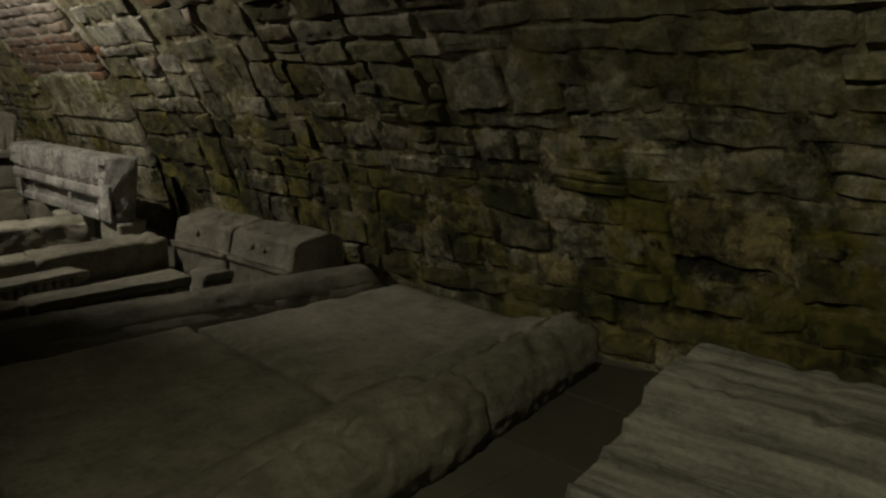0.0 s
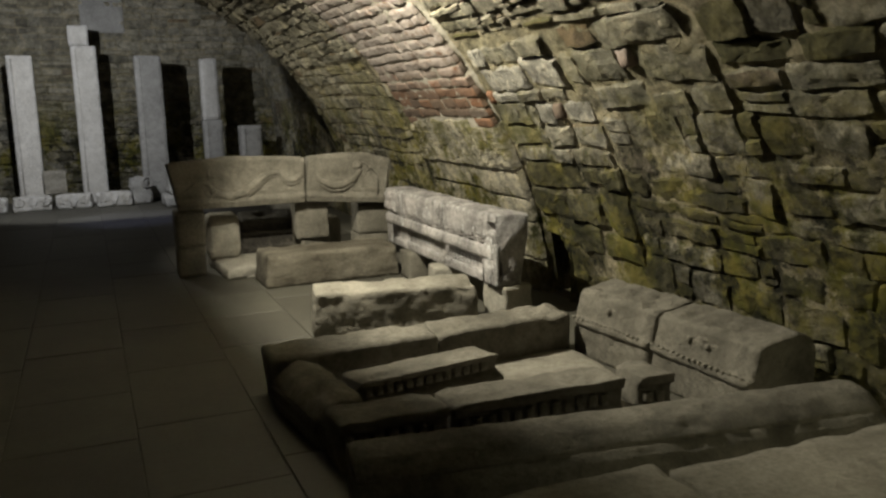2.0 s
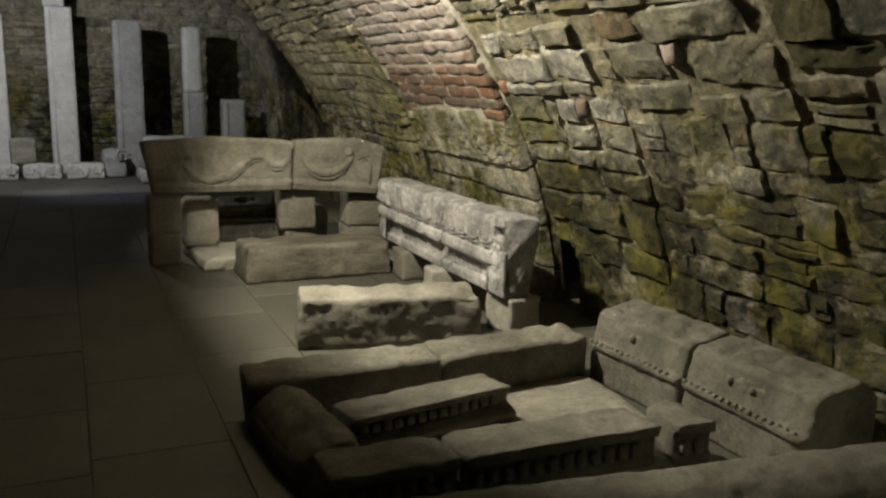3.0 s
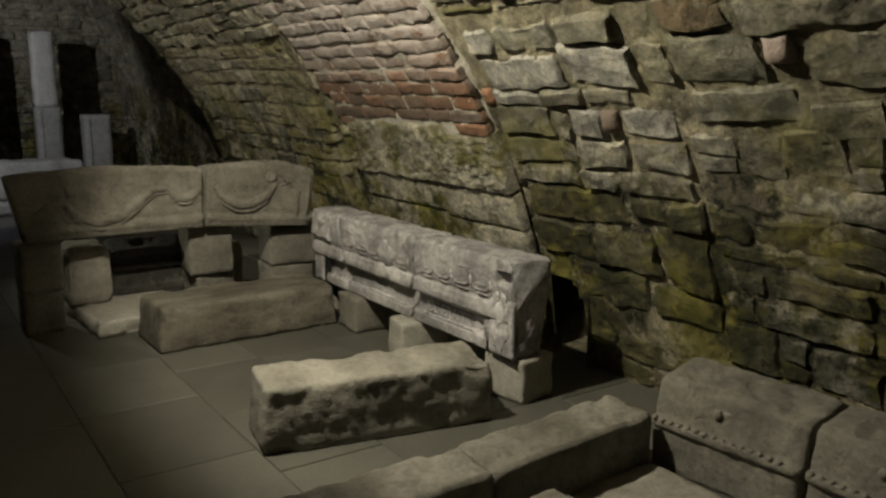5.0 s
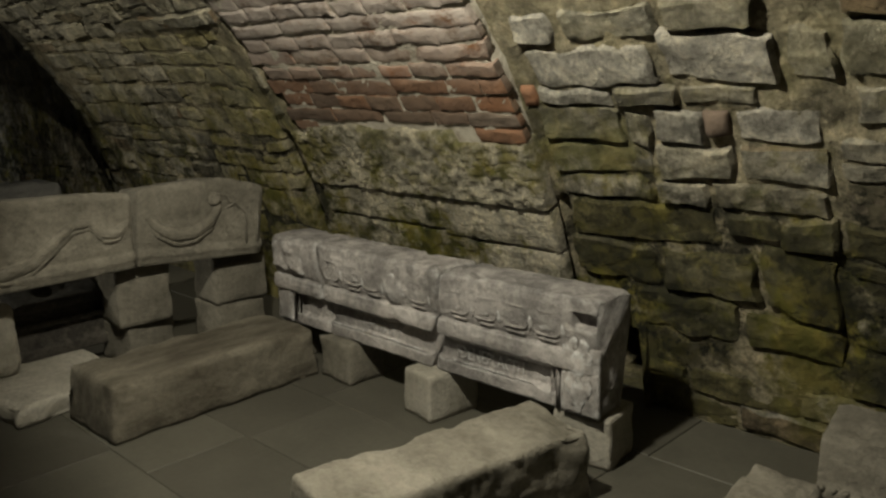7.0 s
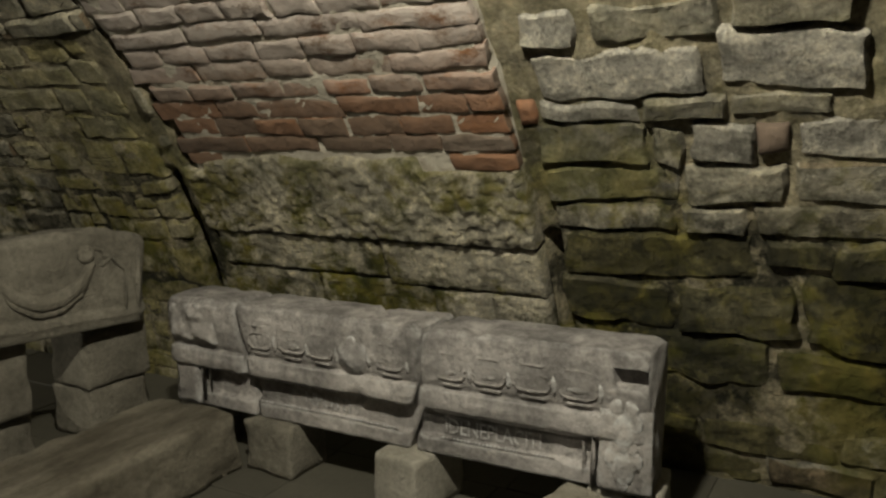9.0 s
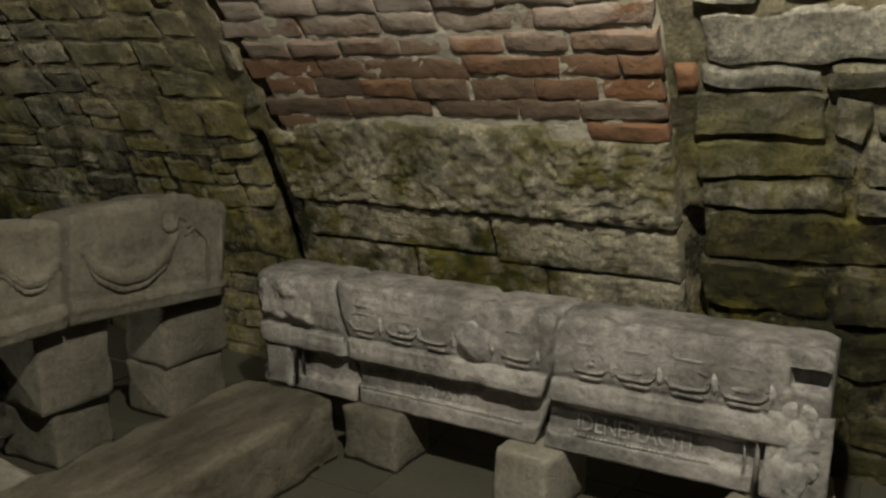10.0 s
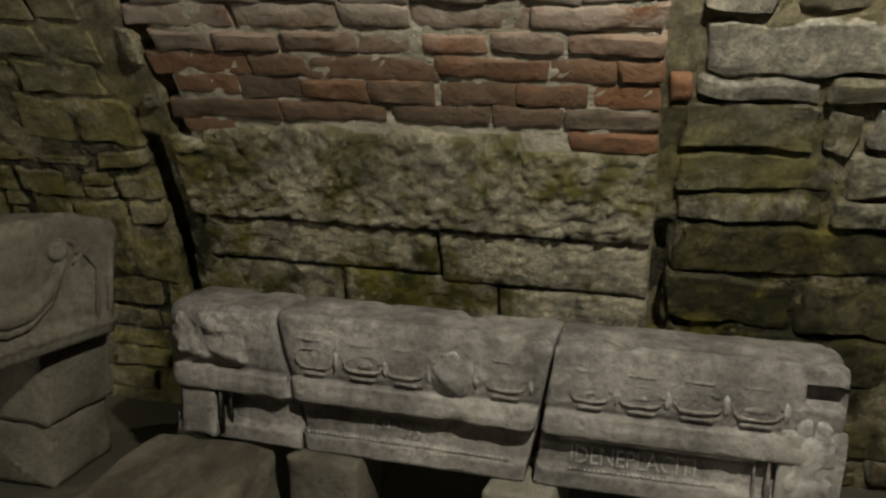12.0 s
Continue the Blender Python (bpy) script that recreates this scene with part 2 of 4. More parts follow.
def rough_noise(p, seed, amp, f1=4.0, f2=14.0, f3=40.0):
    q = Vector(p) + Vector((seed * 3.17, seed * 1.31, seed * 7.7))
    return amp * (0.5 * noise.noise(q * f1) + 0.5 * noise.noise(q * f2) + 0.4 * noise.noise(q * f3) + 0.22 * noise.noise(q * f3 * 2.3))


def stone_block(sx, sy, sz, seed, amp=0.008, rnd=0.02, chip=0.03, cell=0.035, taper=0.0, base=0.0):
    """Verts and faces of a worn block, its foot at z = 0, centred in x and y. chip: how far edges are knocked off."""
    h = (sx / 2, sy / 2, sz / 2)
    n = [max(2, min(72, int(round(s / cell)))) for s in (sx, sy, sz)]
    verts, faces, index = [], [], {}

    def vert(i, j, k):
        key = (i, j, k)
        if key in index:
            return index[key]
        p = [h[a] * (2 * c / n[a] - 1) for a, c in enumerate(key)]
        inner = [max(-h[a] + rnd, min(h[a] - rnd, p[a])) for a in range(3)]
        d = Vector([p[a] - inner[a] for a in range(3)])
        if d.length > 1e-6:
            d = d.normalized() * rnd
        out = Vector([p[a] / h[a] for a in range(3)])
        near = sorted((h[a] - abs(p[a]) for a in range(3)))[1]
        w = Vector(inner) + d
        nrm = Vector([o if abs(o) > 0.999 else 0 for o in out])
        nrm = nrm.normalized() if nrm.length > 0 else out.normalized()
        bite = max(0.0, noise.noise(w * 7 + Vector((seed * 5.1, 0, seed))) + 0.12) * chip * max(0.0, 1 - near / (chip * 2.2 + 1e-6)) if chip else 0
        w = w + nrm * (rough_noise(w, seed, amp) - bite)
        t = 1 - taper * (w.z / sz + 0.5)
        w = Vector((w.x * t, w.y * t, w.z + sz / 2))
        if k == 0:
            w.z = 0.0
        index[key] = len(verts)
        verts.append(tuple(w))
        return index[key]

    def side(a, b, c, value, flip):
        for u in range(n[a]):
            for v in range(n[b]):
                quad = []
                for du, dv in ((0, 0), (1, 0), (1, 1), (0, 1)):
                    key = [0, 0, 0]
                    key[a], key[b], key[c] = u + du, v + dv, value
                    quad.append(vert(*key))
                faces.append(tuple(reversed(quad)) if flip else tuple(quad))

    side(0, 1, 2, n[2], False), side(0, 1, 2, 0, True)
    side(1, 2, 0, n[0], False), side(1, 2, 0, 0, True)
    side(2, 0, 1, n[1], False), side(2, 0, 1, 0, True)
    return verts, faces


def resampled(profile, step):
    out = []
    for (a, b), (c, d) in zip(profile, profile[1:] + profile[:1]):
        k = max(1, int(math.hypot(c - a, d - b) / step + 0.5))
        out += [(a + (c - a) * i / k, b + (d - b) * i / k) for i in range(k)]
    return out


def moulded(profile, length, seed, amp=0.006, step=0.025, lean0=0.0, lean1=0.0, sag=0.0, chip=0.0):
    """Verts and faces of a bar along x (0 to length) whose section in y, z is profile. lean: how far its ends slant with height."""
    ring = resampled(profile, step)
    zs = [z for _, z in ring]
    z0, z1 = min(zs), max(zs)
    cy, cz = sum(y for y, _ in ring) / len(ring), sum(zs) / len(ring)
    n = max(2, int(length / step / 1.3))
    verts, faces, m = [], [], len(ring)
    for i in range(n + 1):
        for y, z in ring:
            f = (z - z0) / (z1 - z0)
            a, b = lean0 * (1 - f), length + lean1 * (1 - f)
            x = a + (b - a) * i / n
            p = Vector((x, y, z))
            out = Vector((0, y - cy, z - cz)).normalized()
            d = rough_noise(p, seed, amp)
            if chip:
                d -= chip * max(0.0, noise.noise(p * 11 + Vector((seed, seed * 2.0, 0))) - 0.1) * (2.0 if z > z1 - 0.05 else 0.7)
            end = min(i, n - i)
            p = p + out * (d - (0.010 if end == 0 else 0.003 if end == 1 else 0))
            if z < z0 + 1e-4:
                p.z = z0
            p.z -= sag * f * max(0.0, noise.noise(Vector((x * 2.2, seed, 0))))
            verts.append(tuple(p))
    for i in range(n):
        for j in range(m):
            k = (j + 1) % m
            faces.append((i * m + j, i * m + k, (i + 1) * m + k, (i + 1) * m + j))
    faces.append(tuple(range(m - 1, -1, -1)))
    faces.append(tuple(range(n * m, n * m + m)))
    return verts, faces


def tube(points, radius, sides=7, squash=1.0):
    """Verts and faces of a round bar along points; radius may be a list."""
    verts, faces = [], []
    pts = [Vector(p) for p in points]
    for i, p in enumerate(pts):
        d = (pts[min(i + 1, len(pts) - 1)] - pts[max(i - 1, 0)]).normalized()
        a = d.cross(Vector((0, 1, 0.01))).normalized()
        b = d.cross(a).normalized()
        r = radius[i] if isinstance(radius, (list, tuple)) else radius
        for k in range(sides):
            t = 2 * math.pi * k / sides
            verts.append(tuple(p + a * (r * math.cos(t)) + b * (r * squash * math.sin(t))))
    for i in range(len(pts) - 1):
        for k in range(sides):
            j = (k + 1) % sides
            faces.append((i * sides + k, (i + 1) * sides + k, (i + 1) * sides + j, i * sides + j))
    faces.append(tuple(range(sides)))
    faces.append(tuple(range(len(pts) * sides - 1, (len(pts) - 1) * sides - 1, -1)))
    return verts, faces


def knob(centre, r, squash=(1, 1, 1), seed=0.0, rings=5, sides=9):
    verts, faces = [], []
    for i in range(rings + 1):
        a = math.pi * i / rings
        for k in range(sides):
            t = 2 * math.pi * k / sides
            p = Vector((math.sin(a) * math.cos(t) * squash[0], math.sin(a) * math.sin(t) * squash[1], math.cos(a) * squash[2])) * r
            p *= 1 + 0.25 * noise.noise(p / r * 1.7 + Vector((seed, 0, 0)))
            verts.append(tuple(p + Vector(centre)))
    for i in range(rings):
        for k in range(sides):
            j = (k + 1) % sides
            faces.append((i * sides + k, (i + 1) * sides + k, (i + 1) * sides + j, i * sides + j))
    return verts, faces


def joined(*pieces):
    verts, faces = [], []
    for v, f in pieces:
        o = len(verts)
        verts += v
        faces += [tuple(i + o for i in q) for q in f]
    return verts, faces


def moved(piece, m):
    return [tuple(m @ Vector(p)) for p in piece[0]], piece[1]


# ---- the vault ----
YC, ZC, RV = 0.604, -0.30, 3.155
A0 = math.asin(-ZC / RV)


def swell(x, a):
    """How much wider the vault opens over the pillars at its far end, towards the crown."""
    f = min(1.0, max(0.0, (-9.7 - x) / 0.7))
    return 1.5 * f * f * (3 - 2 * f) * math.sin(a) ** 2


def vault(x, s, off=0.0):
    """A point s metres up from the floor along the north wall and over the vault, off metres proud of it."""
    a = A0 + s / RV
    r = RV + swell(x, a) - off
    return Vector((x, YC + r * math.cos(a), ZC + r * math.sin(a)))


def rise(z):
    """How far up the curved wall a height z lies."""
    return RV * (math.asin((z - ZC) / RV) - A0)


S_WALL, S_TOP = 2.0, RV * (math.pi - 2 * A0)
X_FAR, X_NEAR = -14.3, 3.2
PIER_L, PIER_R, PIER_OUT = -7.08, -5.34, 0.085
BRICK_FOOT, RIB_TOP = rise(1.215), 3.6


def flush(x):
    """Past the pier the masonry is built flush with it."""
    return 0.07 if x < PIER_L + 0.12 else 0.0


def cleft(x, s):
    """Deep open joints between the pier and the walls on both sides of it."""
    if -5.35 < x < -5.285 and 0.44 < s < 1.0:
        return -0.10
    return -0.08 if -7.14 < x < -7.06 and 0.5 < s < 1.25 else 0.0


LOW_HOLE = (-5.36, -5.03, 0.46)


def in_low_hole(x, s):
    """The low arched opening in the corner of wall and pier."""
    return LOW_HOLE[0] < x < LOW_HOLE[1] and s < LOW_HOLE[2] - 0.10 * max(0.0, (x - LOW_HOLE[1] + 0.1) / 0.1) ** 2


def vault_sheet(x0, x1, s0, s1, step, off, amp, seed):
    nx, ns = max(1, int((x1 - x0) / step)), max(1, int((s1 - s0) / step))
    verts, faces = [], []
    for i in range(nx + 1):
        for j in range(ns + 1):
            x, s = x0 + (x1 - x0) * i / nx, s0 + (s1 - s0) * j / ns
            verts.append(tuple(vault(x, s, off + flush(x) + cleft(x, s) + rough_noise((x, s, 0), seed, amp, 3, 9, 25))))
    for i in range(nx):
        for j in range(ns):
            a = i * (ns + 1) + j
            x, s = x0 + (x1 - x0) * (i + 0.5) / nx, s0 + (s1 - s0) * (j + 0.5) / ns
            if not in_low_hole(x, s):
                faces.append((a, a + 1, a + ns + 2, a + ns + 1))
    return verts, faces


rng = random.Random(11)


def stone_face(x0, x1, s0, s1, depth, wander=0.015, place=vault, corner=1.0, fine=True):
    """A rough-hewn stone of a wall on the wall's own surface: a few broken planes inside an uneven outline."""
    cx, cs, hx, hs = (x0 + x1) / 2, (s0 + s1) / 2, (x1 - x0) / 2, (s1 - s0) / 2
    cell = 0.026 if fine else 0.06
    nu, nv = max(3, min(22, int(2 * hx / cell))), max(3, min(9, int(2 * hs / cell)))
    seed = rng.uniform(0, 99)
    round_off = rng.uniform(0.1, 0.5) * corner
    slant = rng.uniform(-0.22, 0.22) * hs * corner
    lean = rng.uniform(-0.15, 0.15) * hs * corner
    rough = min(0.017, 0.3 * hs) * (0.8 if corner < 1 else 1)
    planes = [(rng.uniform(-0.07, 0.07), rng.uniform(-0.2, 0.14), rng.uniform(0.0, 0.008)) for _ in range(3)]
    if corner < 1:
        planes = [(0.4 * a, 0.4 * b, 0.3 * c) for a, b, c in planes]

    def at(a, b, off):
        r = min(hx, hs) * round_off
        u, v = a * hx, b * hs
        over_u, over_v = max(0.0, abs(u) - hx + r), max(0.0, abs(v) - hs + r)
        reach = math.hypot(over_u, over_v)
        if reach > r > 0:
            k = (0.35 + 0.65 * r / reach)
            u = math.copysign(hx - r + over_u * k, u)
            v = math.copysign(hs - r + over_v * k, v)
        edge = max(abs(a), abs(b))
        q = Vector((cx + u, cs + v, seed))
        if edge > 0.5:
            u += wander * 1.5 * (edge - 0.5) * 2 * noise.noise(q * 9)
            v += wander * 1.3 * (edge - 0.5) * 2 * noise.noise(q * 9 + Vector((7, 3, 1)))
        v += slant * a * abs(b) + lean * (1 - a * a) * 0.5
        if off < 0:
            return tuple(place(cx + u, cs + v, off))
        d = depth + min(c + a1 * u + b1 * v for a1, b1, c in planes)
        d += rough * (0.5 * noise.noise(q * 8) + 0.5 * noise.noise(Vector((q.x * 17, q.y * 34, seed))) + 0.3 * noise.noise(q * 60))
        return tuple(place(cx + u, cs + v, max(0.2 * depth, d) - (1 - off) * min(0.018, 0.5 * depth)))

    def cuts(n, h):
        e = min(0.25, 0.011 / h)
        return [-1.0] + [-1 + e + (2 - 2 * e) * i / n for i in range(n + 1)] + [1.0]

    us, vs = cuts(nu, hx), cuts(nv, hs)
    mu, mv = len(us), len(vs)
    verts = [at(a, b, 0.0 if max(abs(a), abs(b)) > 0.9999 else 1.0) for a in us for b in vs]
    faces = [(i * mv + k, i * mv + k + 1, (i + 1) * mv + k + 1, (i + 1) * mv + k) for i in range(mu - 1) for k in range(mv - 1)]
    rim = [i * mv for i in range(mu)] + [(mu - 1) * mv + k for k in range(1, mv)] + [i * mv + mv - 1 for i in range(mu - 2, -1, -1)] + [k for k in range(mv - 2, 0, -1)]
    spots = [(us[i // mv], vs[i % mv]) for i in rim]
    first = len(verts)
    verts += [at(a, b, -0.03) for a, b in spots]
    n = len(rim)
    faces += [(rim[i], rim[(i + 1) % n], first + (i + 1) % n, first + i) for i in range(n)]
    return verts, faces


def courses(x0, x1, s0, s1, low, high, short, long, skip=(), breaks=()):
    """Stones of a rubble wall as (x0, x1, s0, s1), in courses that wander."""
    out, s, row = [], s0, 0
    while s < s1 - 0.03:
        h = min(rng.uniform(low, high), s1 - s)
        for brk in breaks:
            if s + 0.01 < brk < s + h + 0.06:
                h = brk - s
        x = x0 + rng.uniform(0, 0.15)
        while x < x1 - 0.05:
            w = min(rng.uniform(short, long) * (1.15 if rng.random() < 0.15 else 1), x1 - x)
            for q in (*skip, *skip):
                if s + h > q[2] + 0.03 and s < q[3] - 0.03:
                    if q[0] - 0.05 <= x < q[1]:
                        x = q[1]
                    elif x < q[0] < x + w:
                        w = q[0] - x
            w = min(w, x1 - x)
            if w < 0.05:
                x += 0.03
                continue
            lift = 0.05 * noise.noise(Vector((x * 0.9, row * 3.1, 0.5)))
            a, b = s + lift, s + h + lift + 0.05 * (noise.noise(Vector((x * 0.9, row * 3.1 + 3.1, 0.5))) - noise.noise(Vector((x * 0.9, row * 3.1, 0.5))))
            g = rng.uniform(0.004, 0.014)
            a, b = a + (b - a) * max(0.0, rng.uniform(-0.12, 0.12)), b - (b - a) * max(0.0, rng.uniform(-0.12, 0.14))
            kind = rng.random()
            if kind < 0.14 and h > 0.11 and w > 0.2:
                mid = rng.uniform(0.4, 0.6)
                out += [(x + g, x + w - g, a + g * 0.6, a + (b - a) * mid - g * 0.5), (x + g, x + w - g, a + (b - a) * mid + g * 0.5, b - g * 0.6)]
            elif kind < 0.30 and w > 0.26:
                mid = rng.uniform(0.62, 0.75)
                out += [(x + g, x + w * mid - g, a + g * 0.6, b - g * 0.6), (x + w * mid, x + w - g, a + (b - a) * 0.45, b - g), (x + w * mid, x + w - g, a + g, a + (b - a) * 0.4)]
            else:
                out.append((x + g, x + w - g, a + g * 0.6, b - g * 0.6))
            x += w
        s += h
        row += 1
    return out

# ---- structure ----
wall_north = tagged(put("wall_north", mesh_of("wall_north", *joined(vault_sheet(X_FAR, X_NEAR, -0.05, S_WALL, 0.03, 0.015, 0.022, 1)), MORTAR)), "rough rubble stone wall of the barrel vault", "wall", kind="structure")
wall_south = tagged(put("wall_south", mesh_of("wall_south", *vault_sheet(X_FAR, X_NEAR, S_TOP - 2.0, S_TOP + 0.05, 0.12, 0.0, 0.03, 2), MORTAR)), "rough rubble stone wall opposite the fragments", "wall", kind="structure")


def end_wall(name, x, facing, seed):
    """A wall that closes the vault, with an arched head, 0.3 m thick."""
    n, verts, faces = 28, [], []
    for xx in (x, x - 0.3 * facing):
        turns = [A0 + (math.pi - 2 * A0) * i / n for i in range(n + 1)]
        row = [(YC + (RV + 0.1 + swell(x, a)) * math.cos(a), ZC + (RV + 0.1 + swell(x, a)) * math.sin(a)) for a in turns]
        verts += [(xx, y, z) for y, z in row]
    k = n + 1
    faces = [tuple(range(k)), tuple(range(2 * k - 1, k - 1, -1))] + [(i, i + k, (i + 1) % k + k, (i + 1) % k) for i in range(k)]
    return put(name, mesh_of(name, verts, faces, MORTAR, False))


wall_west = tagged(end_wall("wall_west", X_FAR + 0.1, 1, 3), "rubble stone end wall behind the pillars", "wall", kind="structure")
wall_east = tagged(end_wall("wall_east", X_NEAR - 0.1, -1, 4), "plain rubble end wall", "wall", kind="structure")

# low recess cut into the wall to give the black beside the chest
hole = [(x, y, z) for y in (3.66, 4.3) for x, z in ((LOW_HOLE[0] - 0.05, -0.01), (LOW_HOLE[1] + 0.05, -0.01), (LOW_HOLE[1] + 0.05, 0.53), (LOW_HOLE[0] - 0.05, 0.53))]
put("drain_opening", mesh_of("drain_opening", hole, [(4, 5, 6, 7), (0, 4, 5, 1), (1, 5, 6, 2), (2, 6, 7, 3), (3, 7, 4, 0)], MORTAR, False), wall_north, None, "low dark arched opening at the foot of the wall")

# the larger stones beside the pier and along the haunch: x0, x1, height of foot and head
MARKED = [
    (-5.24, -4.71, 1.435, 1.572), (-4.66, -4.27, 1.450, 1.605), (-5.25, -4.91, 1.370, 1.417), (-4.90, -4.65, 1.370, 1.432), (-4.64, -4.35, 1.375, 1.438),
    (-5.25, -5.07, 1.595, 1.690), (-5.02, -4.65, 1.598, 1.700), (-4.61, -4.30, 1.625, 1.71), (-5.29, -4.905, 1.228, 1.355), (-4.895, -4.79, 1.207, 1.342),
    (-4.77, -4.59, 1.235, 1.350), (-4.46, -4.16, 1.247, 1.358), (-5.28, -4.82, 1.090, 1.200), (-4.80, -4.50, 1.091, 1.218), (-4.46, -4.16, 1.104, 1.225), (-5.28, -4.85, 0.984, 1.077), (-4.83, -4.62, 0.985, 1.076), (-4.59, -4.18, 0.985, 1.085),
]
HAUNCH = [
    (-3.76, -3.17, 1.617, 1.745), (-3.57, -3.10, 1.440, 1.600), (-4.09, -3.72, 1.455, 1.615), (-4.08, -3.79, 1.635, 1.75), (-4.07, -3.63, 1.321, 1.436), (-3.61, -3.35, 1.266, 1.397), (-4.24, -4.11, 1.455, 1.600), (-3.33, -3.08, 1.30, 1.42),
]
DAMP = [
    (-5.26, -4.60, 0.800, 0.965), (-4.55, -4.37, 0.876, 0.965), (-4.35, -4.17, 0.853, 0.968), (-5.29, -4.88, 0.595, 0.775), (-4.85, -4.47, 0.60, 0.785), (-4.45, -4.16, 0.56, 0.835), (-5.01, -4.56, 0.405, 0.575), (-4.53, -4.16, 0.405, 0.545),
]
MARKED, HAUNCH, DAMP = ([(a, b, rise(c), rise(d)) for a, b, c, d in q] for q in (MARKED, HAUNCH, DAMP))
YELLOW = [(-0.77, -0.32, rise(0.535), rise(0.755)), (-1.49, -1.29, rise(0.28), rise(0.42))]
ZONE = (-5.32, -4.14, rise(0.40), rise(1.715))
HAUNCH_ZONE = (-4.13, -3.06, rise(1.30), rise(1.76))
LOW_HOLE_ZONE = (LOW_HOLE[0], LOW_HOLE[1] + 0.01, -1, LOW_HOLE[2])
PIER_ZONE = (-7.06, PIER_R + 0.02, -1, rise(1.0))
TOP_ZONE = (-6.97, PIER_R + 0.02, rise(1.0), 9)
NEAR_SKIP = (ZONE, HAUNCH_ZONE, PIER_ZONE, TOP_ZONE, LOW_HOLE_ZONE, *[(a - 0.01, b + 0.01, c - 0.01, d + 0.01) for a, b, c, d in YELLOW])
near_stones = courses(-7.06, 0.55, 0.0, S_WALL - 0.02, 0.085, 0.17, 0.16, 0.48, NEAR_SKIP, (ZONE[2], ZONE[3], HAUNCH_ZONE[2], HAUNCH_ZONE[3], LOW_HOLE[2]))
flush_stones = courses(-9.6, -7.12, 0.0, S_WALL - 0.02, 0.11, 0.21, 0.18, 0.44)
far_stones = courses(X_FAR + 0.1, -9.62, 0.0, S_WALL - 0.02, 0.09, 0.2, 0.2, 0.55) + courses(0.57, X_NEAR - 0.1, 0.0, S_WALL - 0.02, 0.09, 0.19, 0.18, 0.5)
top_stones = courses(X_FAR + 0.1, X_NEAR - 0.1, S_WALL, 5.6, 0.09, 0.18, 0.16, 0.46, (TOP_ZONE,))
ceiling = tagged(put("ceiling", hewn("ceiling", joined(vault_sheet(X_FAR, X_NEAR, S_WALL, S_TOP - 2.0, 0.06, 0.009, 0.022, 5), *[stone_face(*q, flush(q[0]) + rng.uniform(0.015, 0.045), fine=-9.5 < q[0] < 0) for q in top_stones]), RUBBLE)), "rubble stone barrel vault", "ceiling", kind="structure")

# ---- floor: paving slabs over a bed of joint earth ----
bed = [(X_FAR, YC - RV - 0.1, -0.007), (X_NEAR, YC - RV - 0.1, -0.007), (X_NEAR, YC + RV + 0.1, -0.007), (X_FAR, YC + RV + 0.1, -0.007)]
floor = tagged(put("floor", mesh_of("floor", bed + [(x, y, -0.2) for x, y, _ in bed], [(0, 1, 2, 3), (7, 6, 5, 4), (0, 4, 5, 1), (1, 5, 6, 2), (2, 6, 7, 3), (3, 7, 4, 0)], JOINT, False)), "worn grey stone paved floor", "floor", kind="structure")

# ---- fragments along the wall ----
def lone(name, piece, mat, m, label, category, group=""):
    return tagged(put(name, mesh_of(name, *piece, mat), None, m), label, category, group)


def part(name, piece, mat, parent, label="", m=None):
    ob = put(name, mesh_of(name, *piece, mat), parent, None, label)
    if m is not None:
        ob.matrix_basis = m
    return ob


def lettering(text, size, parent, m, mat):
    font = bpy.data.curves.new("inscription", "FONT")
    font.body, font.size, font.extrude, font.resolution_u, font.space_character = text, size, 0.002, 2, 0.95
    ob = new("inscription", font)
    bpy.context.view_layer.update()
    me = bpy.data.meshes.new_from_object(ob)
    bpy.data.objects.remove(ob)
    me.materials.append(mat)
    out = put("inscription", me, parent, None, "worn carved capital letters")
    out.matrix_basis = m
    return out


# carved chest front in three broken pieces, raised on small stones
CHEST = [(0.016, 0.455), (0.002, 0.446), (-0.004, 0.425), (-0.006, 0.33), (0.006, 0.268), (0.016, 0.248), (-0.003, 0.240), (-0.010, 0.205), (-0.007, 0.174), (0.016, 0.163), (0.045, 0.150),
         (0.045, 0.062), (0.016, 0.052), (0.014, 0.0), (0.18, 0.0), (0.235, 0.30), (0.245, 0.446), (0.14, 0.458)]


def beads(x0, x1, y, z, step, r):
    return joined(*[knob((x0 + step * (i + 0.5), y, z), r * (0.8 + 0.4 * rng.random()), (1.2, 0.8, 0.8), i, 3, 5) for i in range(int((x1 - x0) / step))])


